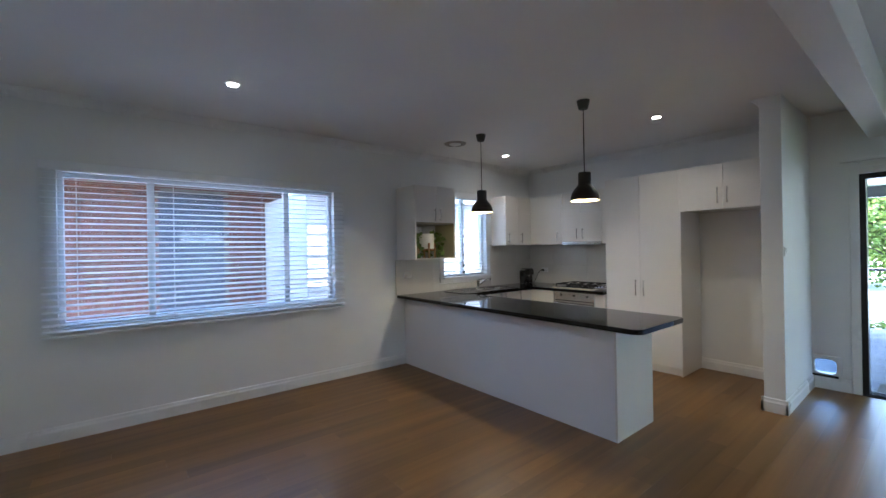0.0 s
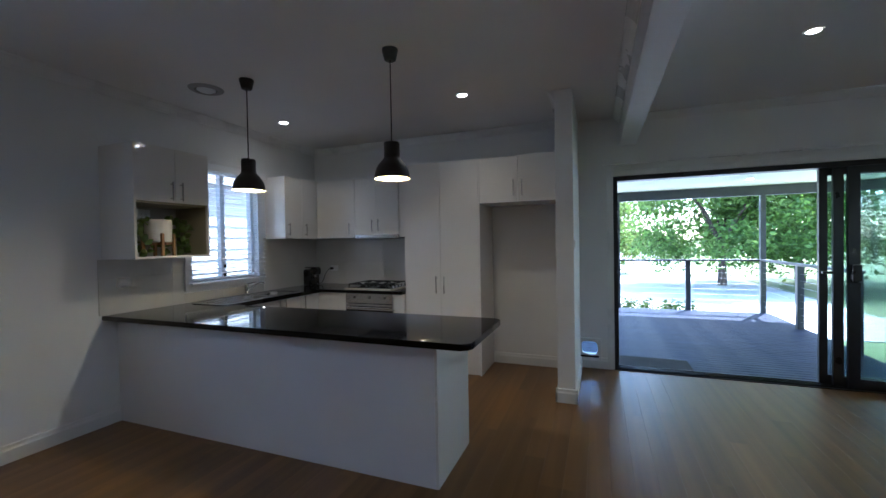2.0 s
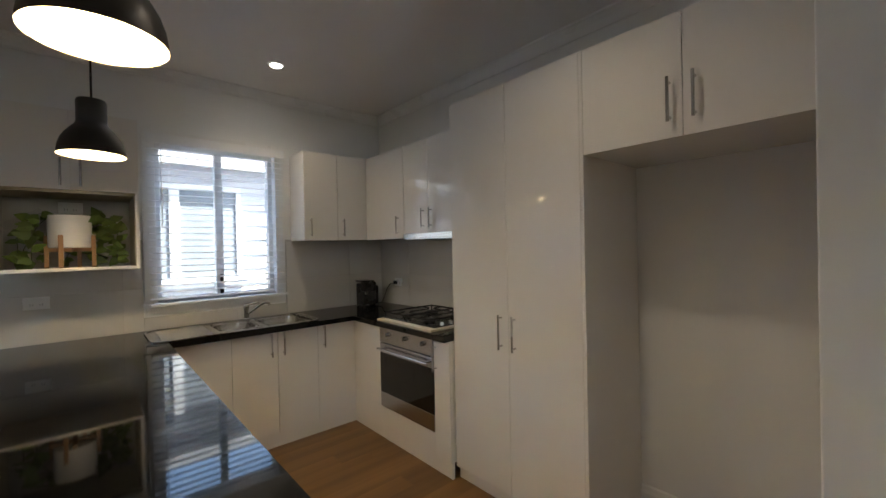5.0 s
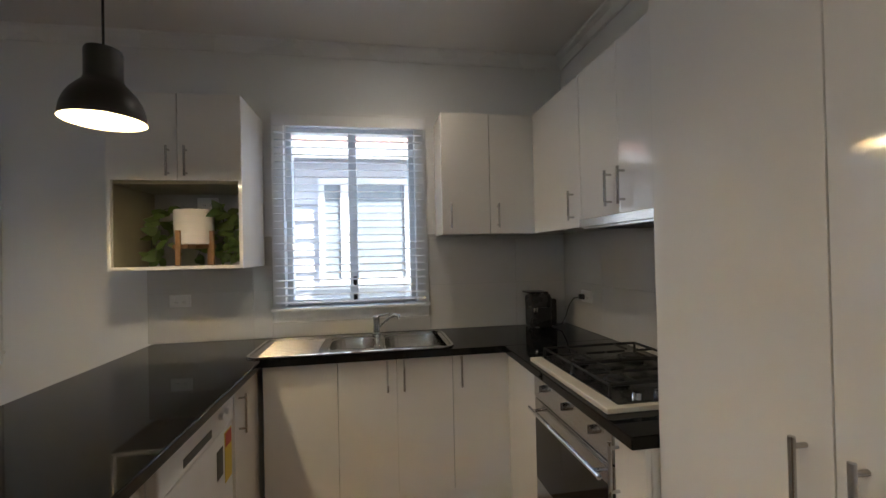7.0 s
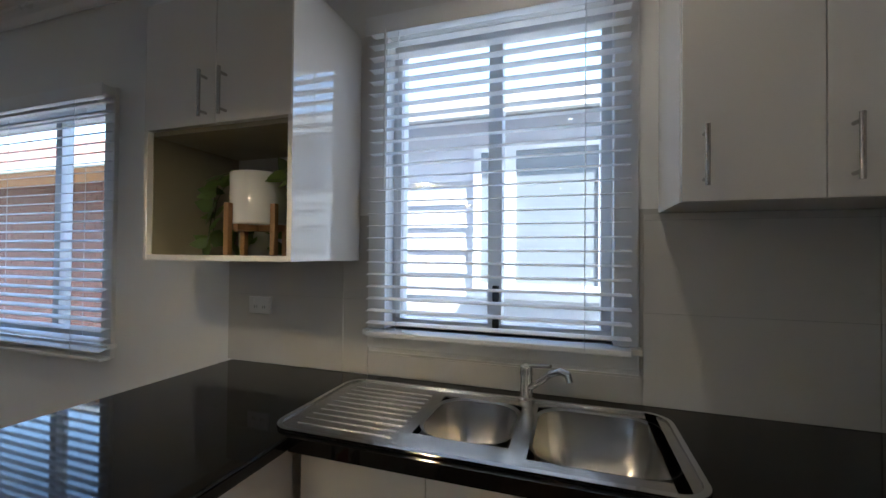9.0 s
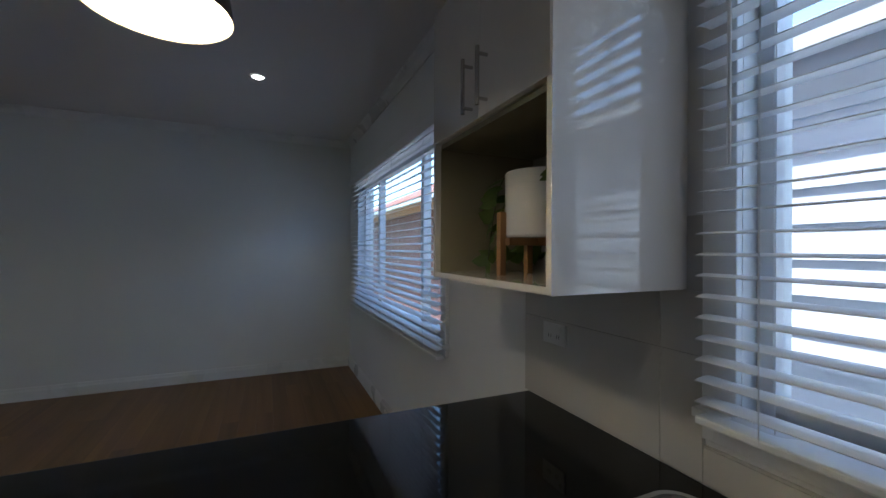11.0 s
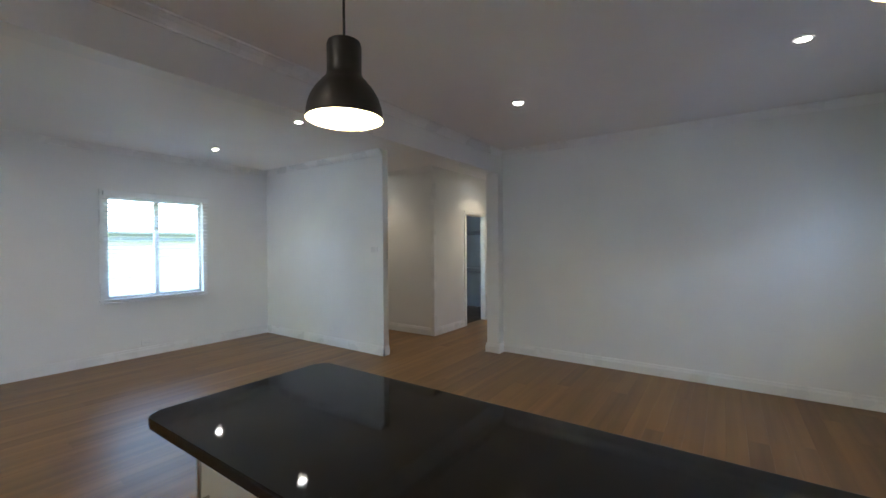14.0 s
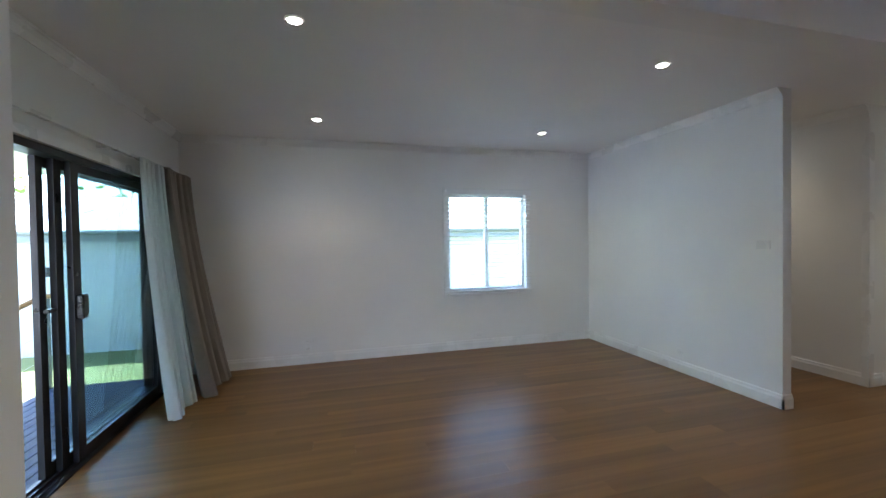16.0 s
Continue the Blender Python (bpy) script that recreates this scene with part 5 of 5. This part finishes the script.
part("door_panel", solid((0.60, NB - 0.03, 0.15, 1.52, NB + 0.05, 2.48), bevel=0.004), BLUEGREY, nh, "blue-grey roller panel")
part("sill", solid((0.56, NB - 0.07, 0.09, 1.56, NB + 0.02, 0.148), bevel=0.006), BOARD, nh)
part("soffit", solid((-18, NB - 0.9, 2.59, 2.4, NB, 2.63)), surf("timber_soffit", (0.42, 0.22, 0.09), rough=0.6), nh, "orange-brown timber soffit")
part("gutter", solid((-18, NB - 0.98, 2.60, 2.4, NB - 0.90, 2.72), bevel=0.01), BOARD, nh)
bm = bmesh.new()
vs = [bm.verts.new(p) for p in ((-18, NB - 0.95, 2.74), (2.44, NB - 0.95, 2.74), (2.44, NB + 4.5, 5.2), (-18, NB + 4.5, 5.2), (-18, NB - 0.95, 2.66), (2.44, NB - 0.95, 2.66), (2.44, NB + 4.5, 5.1), (-18, NB + 4.5, 5.1))]
for q in ((0, 1, 2, 3), (4, 7, 6, 5), (0, 4, 5, 1), (2, 6, 7, 3), (1, 5, 6, 2), (0, 3, 7, 4)):
    bm.faces.new([vs[i] for i in q])
part("roof", bm, CLAY, nh)
NW2 = 5.9
part("rear_wall", solid((2.2, NW2, GROUND, 14, NW2 + 0.2, 2.36)), LILAC, nh)
part("return_wall", solid((2.2, NW2 + 0.2, GROUND, 2.4, NB, 2.36)), LILAC, nh)
brd = data_of("weatherboard", sweep(bmesh.new(), (2.21, NW2), (13.9, NW2), (0, -1), [(0, 0), (0.024, 0.0), (0.022, 0.012), (0.006, 0.165), (0, 0.165)]), LILAC)
for i in range(19):
    piece("weatherboard", brd, nh, (0, 0, GROUND + 0.05 + i * 0.162))
for xw in (3.70, 6.4):
    zb, zt, w = 1.13, 2.13, 0.86
    nwf = part("window", solid((xw, NW2 - 0.05, zb, xw + w, NW2 + 0.02, zb + 0.05), (xw, NW2 - 0.05, zt - 0.05, xw + w, NW2 + 0.02, zt), (xw, NW2 - 0.05, zb + 0.05, xw + 0.05, NW2 + 0.02, zt - 0.05),
                               (xw + w - 0.05, NW2 - 0.05, zb + 0.05, xw + w, NW2 + 0.02, zt - 0.05), (xw + 0.20, NW2 - 0.05, zb + 0.05, xw + 0.29, NW2 + 0.02, zt - 0.05)), TRIM, nh)
    part("pane", solid((xw + 0.05, NW2 - 0.035, zb + 0.05, xw + w - 0.05, NW2 - 0.03, zt - 0.05)), DARKGLASS, nwf)
    part("sill", solid((xw - 0.04, NW2 - 0.09, zb - 0.05, xw + w + 0.04, NW2 - 0.03, zb - 0.002), bevel=0.006), TRIM, nwf)
bm = bmesh.new()
vs = [bm.verts.new(p) for p in ((2.15, NW2 - 0.12, 2.40), (14.2, NW2 - 0.12, 2.40), (14.2, NW2 + 4.5, 4.3), (2.15, NW2 + 4.5, 4.3), (2.15, NW2 - 0.12, 2.34), (14.2, NW2 - 0.12, 2.34), (14.2, NW2 + 4.5, 4.22), (2.15, NW2 + 4.5, 4.22))]
for q in ((0, 1, 2, 3), (4, 7, 6, 5), (0, 4, 5, 1), (2, 6, 7, 3), (1, 5, 6, 2), (0, 3, 7, 4)):
    bm.faces.new([vs[i] for i in q])
part("rear_roof", bm, CLAY, nh)
part("fascia", solid((2.15, NW2 - 0.17, 2.30, 14.2, NW2 - 0.12, 2.42)), BOARD, nh)

fn = thing("paling_fence", (7, 5.72, GROUND), "low weathered timber paling fence in the side yard", "fence")
pal = data_of("paling", solid((-0.05, -0.01, 0, 0.05, 0.01, 1.55), bevel=0.0), PALING)
for i in range(60):
    piece("paling", pal, fn, (5.3 + i * 0.112, 5.72, GROUND + random.uniform(-0.015, 0.015)))
for z in (GROUND + 0.3, GROUND + 1.2):
    part("fence_rail", solid((5.2, 5.735, z, 12.0, 5.775, z + 0.09)), PALING, fn)

# ---- pieces: splashback tiles, deck boards, floor boards ----
sp = tagged(new("splashback_north"), "pale glossy tiled splashback under the window wall cupboards", "splashback", kind="structure")
sp.location = (4.2, YN, 0.9)
part("grout_bed", solid((2.866, YN - 0.004, 0.892, 3.58, YN, 1.345), (3.58, YN - 0.004, 0.892, 4.57, YN, 0.985), (4.57, YN - 0.004, 0.892, XK, YN, 1.53),
                        (3.511, YN - 0.004, 1.346, 3.58, YN, 1.53)), GROUT, sp)
se = tagged(new("splashback_east"), "pale glossy tiled splashback behind the cooktop", "splashback", kind="structure")
se.location = (XK, 3.7, 0.9)
part("grout_bed", solid((XK - 0.004, 2.916, 0.892, XK, YN - 0.005, 1.53)), GROUT, se)


def tile_run(parent, u0, u1, z0, z1, put):
    """Tiles 0.6 by 0.3 with fine joints between u0..u1 and z0..z1."""
    z = 0.892
    while z < z1 - 0.01:
        za, zb = max(z, z0), min(z + 0.3, z1)
        u = u0
        while u < u1 - 0.01 and zb - za > 0.01:
            ub = min(u + 0.6, u1)
            put(parent, u + 0.001, ub - 0.001, za + 0.001, zb - 0.001)
            u = ub
        z += 0.3


def tile_n(parent, a, b, z0, z1):
    part("tile", solid((a, YN - 0.009, z0, b, YN - 0.0035, z1)), TILEM, parent)


def tile_e(parent, a, b, z0, z1):
    part("tile", solid((XK - 0.009, a, z0, XK - 0.0035, b, z1)), TILEM, parent)


tile_run(sp, 2.866, 3.58, 0.892, 1.345, tile_n)
tile_run(sp, 3.58, 4.575, 0.892, 0.98, tile_n)
tile_run(sp, 4.58, XK - 0.01, 0.892, 1.513, tile_n)
tile_run(se, 2.918, YN - 0.01, 0.892, 1.49, tile_e)

bw, gap = 0.084, 0.010
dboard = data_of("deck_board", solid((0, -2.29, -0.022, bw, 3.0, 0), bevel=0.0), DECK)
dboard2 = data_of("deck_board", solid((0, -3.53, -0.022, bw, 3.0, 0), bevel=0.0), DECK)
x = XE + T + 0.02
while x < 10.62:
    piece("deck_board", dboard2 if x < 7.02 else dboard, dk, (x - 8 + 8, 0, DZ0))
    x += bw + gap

fl = tagged(new("floor"), "warm brown timber board floor with a satin sheen", "floor", kind="structure")
fl.location = (2, 1, 0)
FW = 0.132
rngf = random.Random(11)
made = {}


def plank(x0, x1, y):
    n = max(1, round((x1 - x0) / 0.05))
    if n not in made:
        L = n * 0.05
        bm = bmesh.new()
        box(bm, -L / 2 + 0.0003, -FW / 2 + 0.0003, -0.018, L / 2 - 0.0003, FW / 2 - 0.0003, 0.0)
        made[n] = data_of("floor_board", bm, FLOOR)
    piece("floor_board", made[n], fl, (0.5 * (x0 + x1), y, 0))


y = YS - 0.02 + FW / 2
while y < YN + 0.05:
    lo, hi = (-4.2 if -0.75 < y < 0.6 else (-1.15 if y < 0.6 else XW - 0.1)), XE + 0.02
    lo = round(lo / 0.05) * 0.05
    x = lo - rngf.choice((0, 0.4, 0.8, 1.2))
    while x < hi:
        L = rngf.choice((1.5, 1.8, 2.1, 2.4))
        a, b = max(x, lo), min(x + L, hi)
        if b - a > 0.04:
            plank(a, b, y)
        x += L
    y += FW
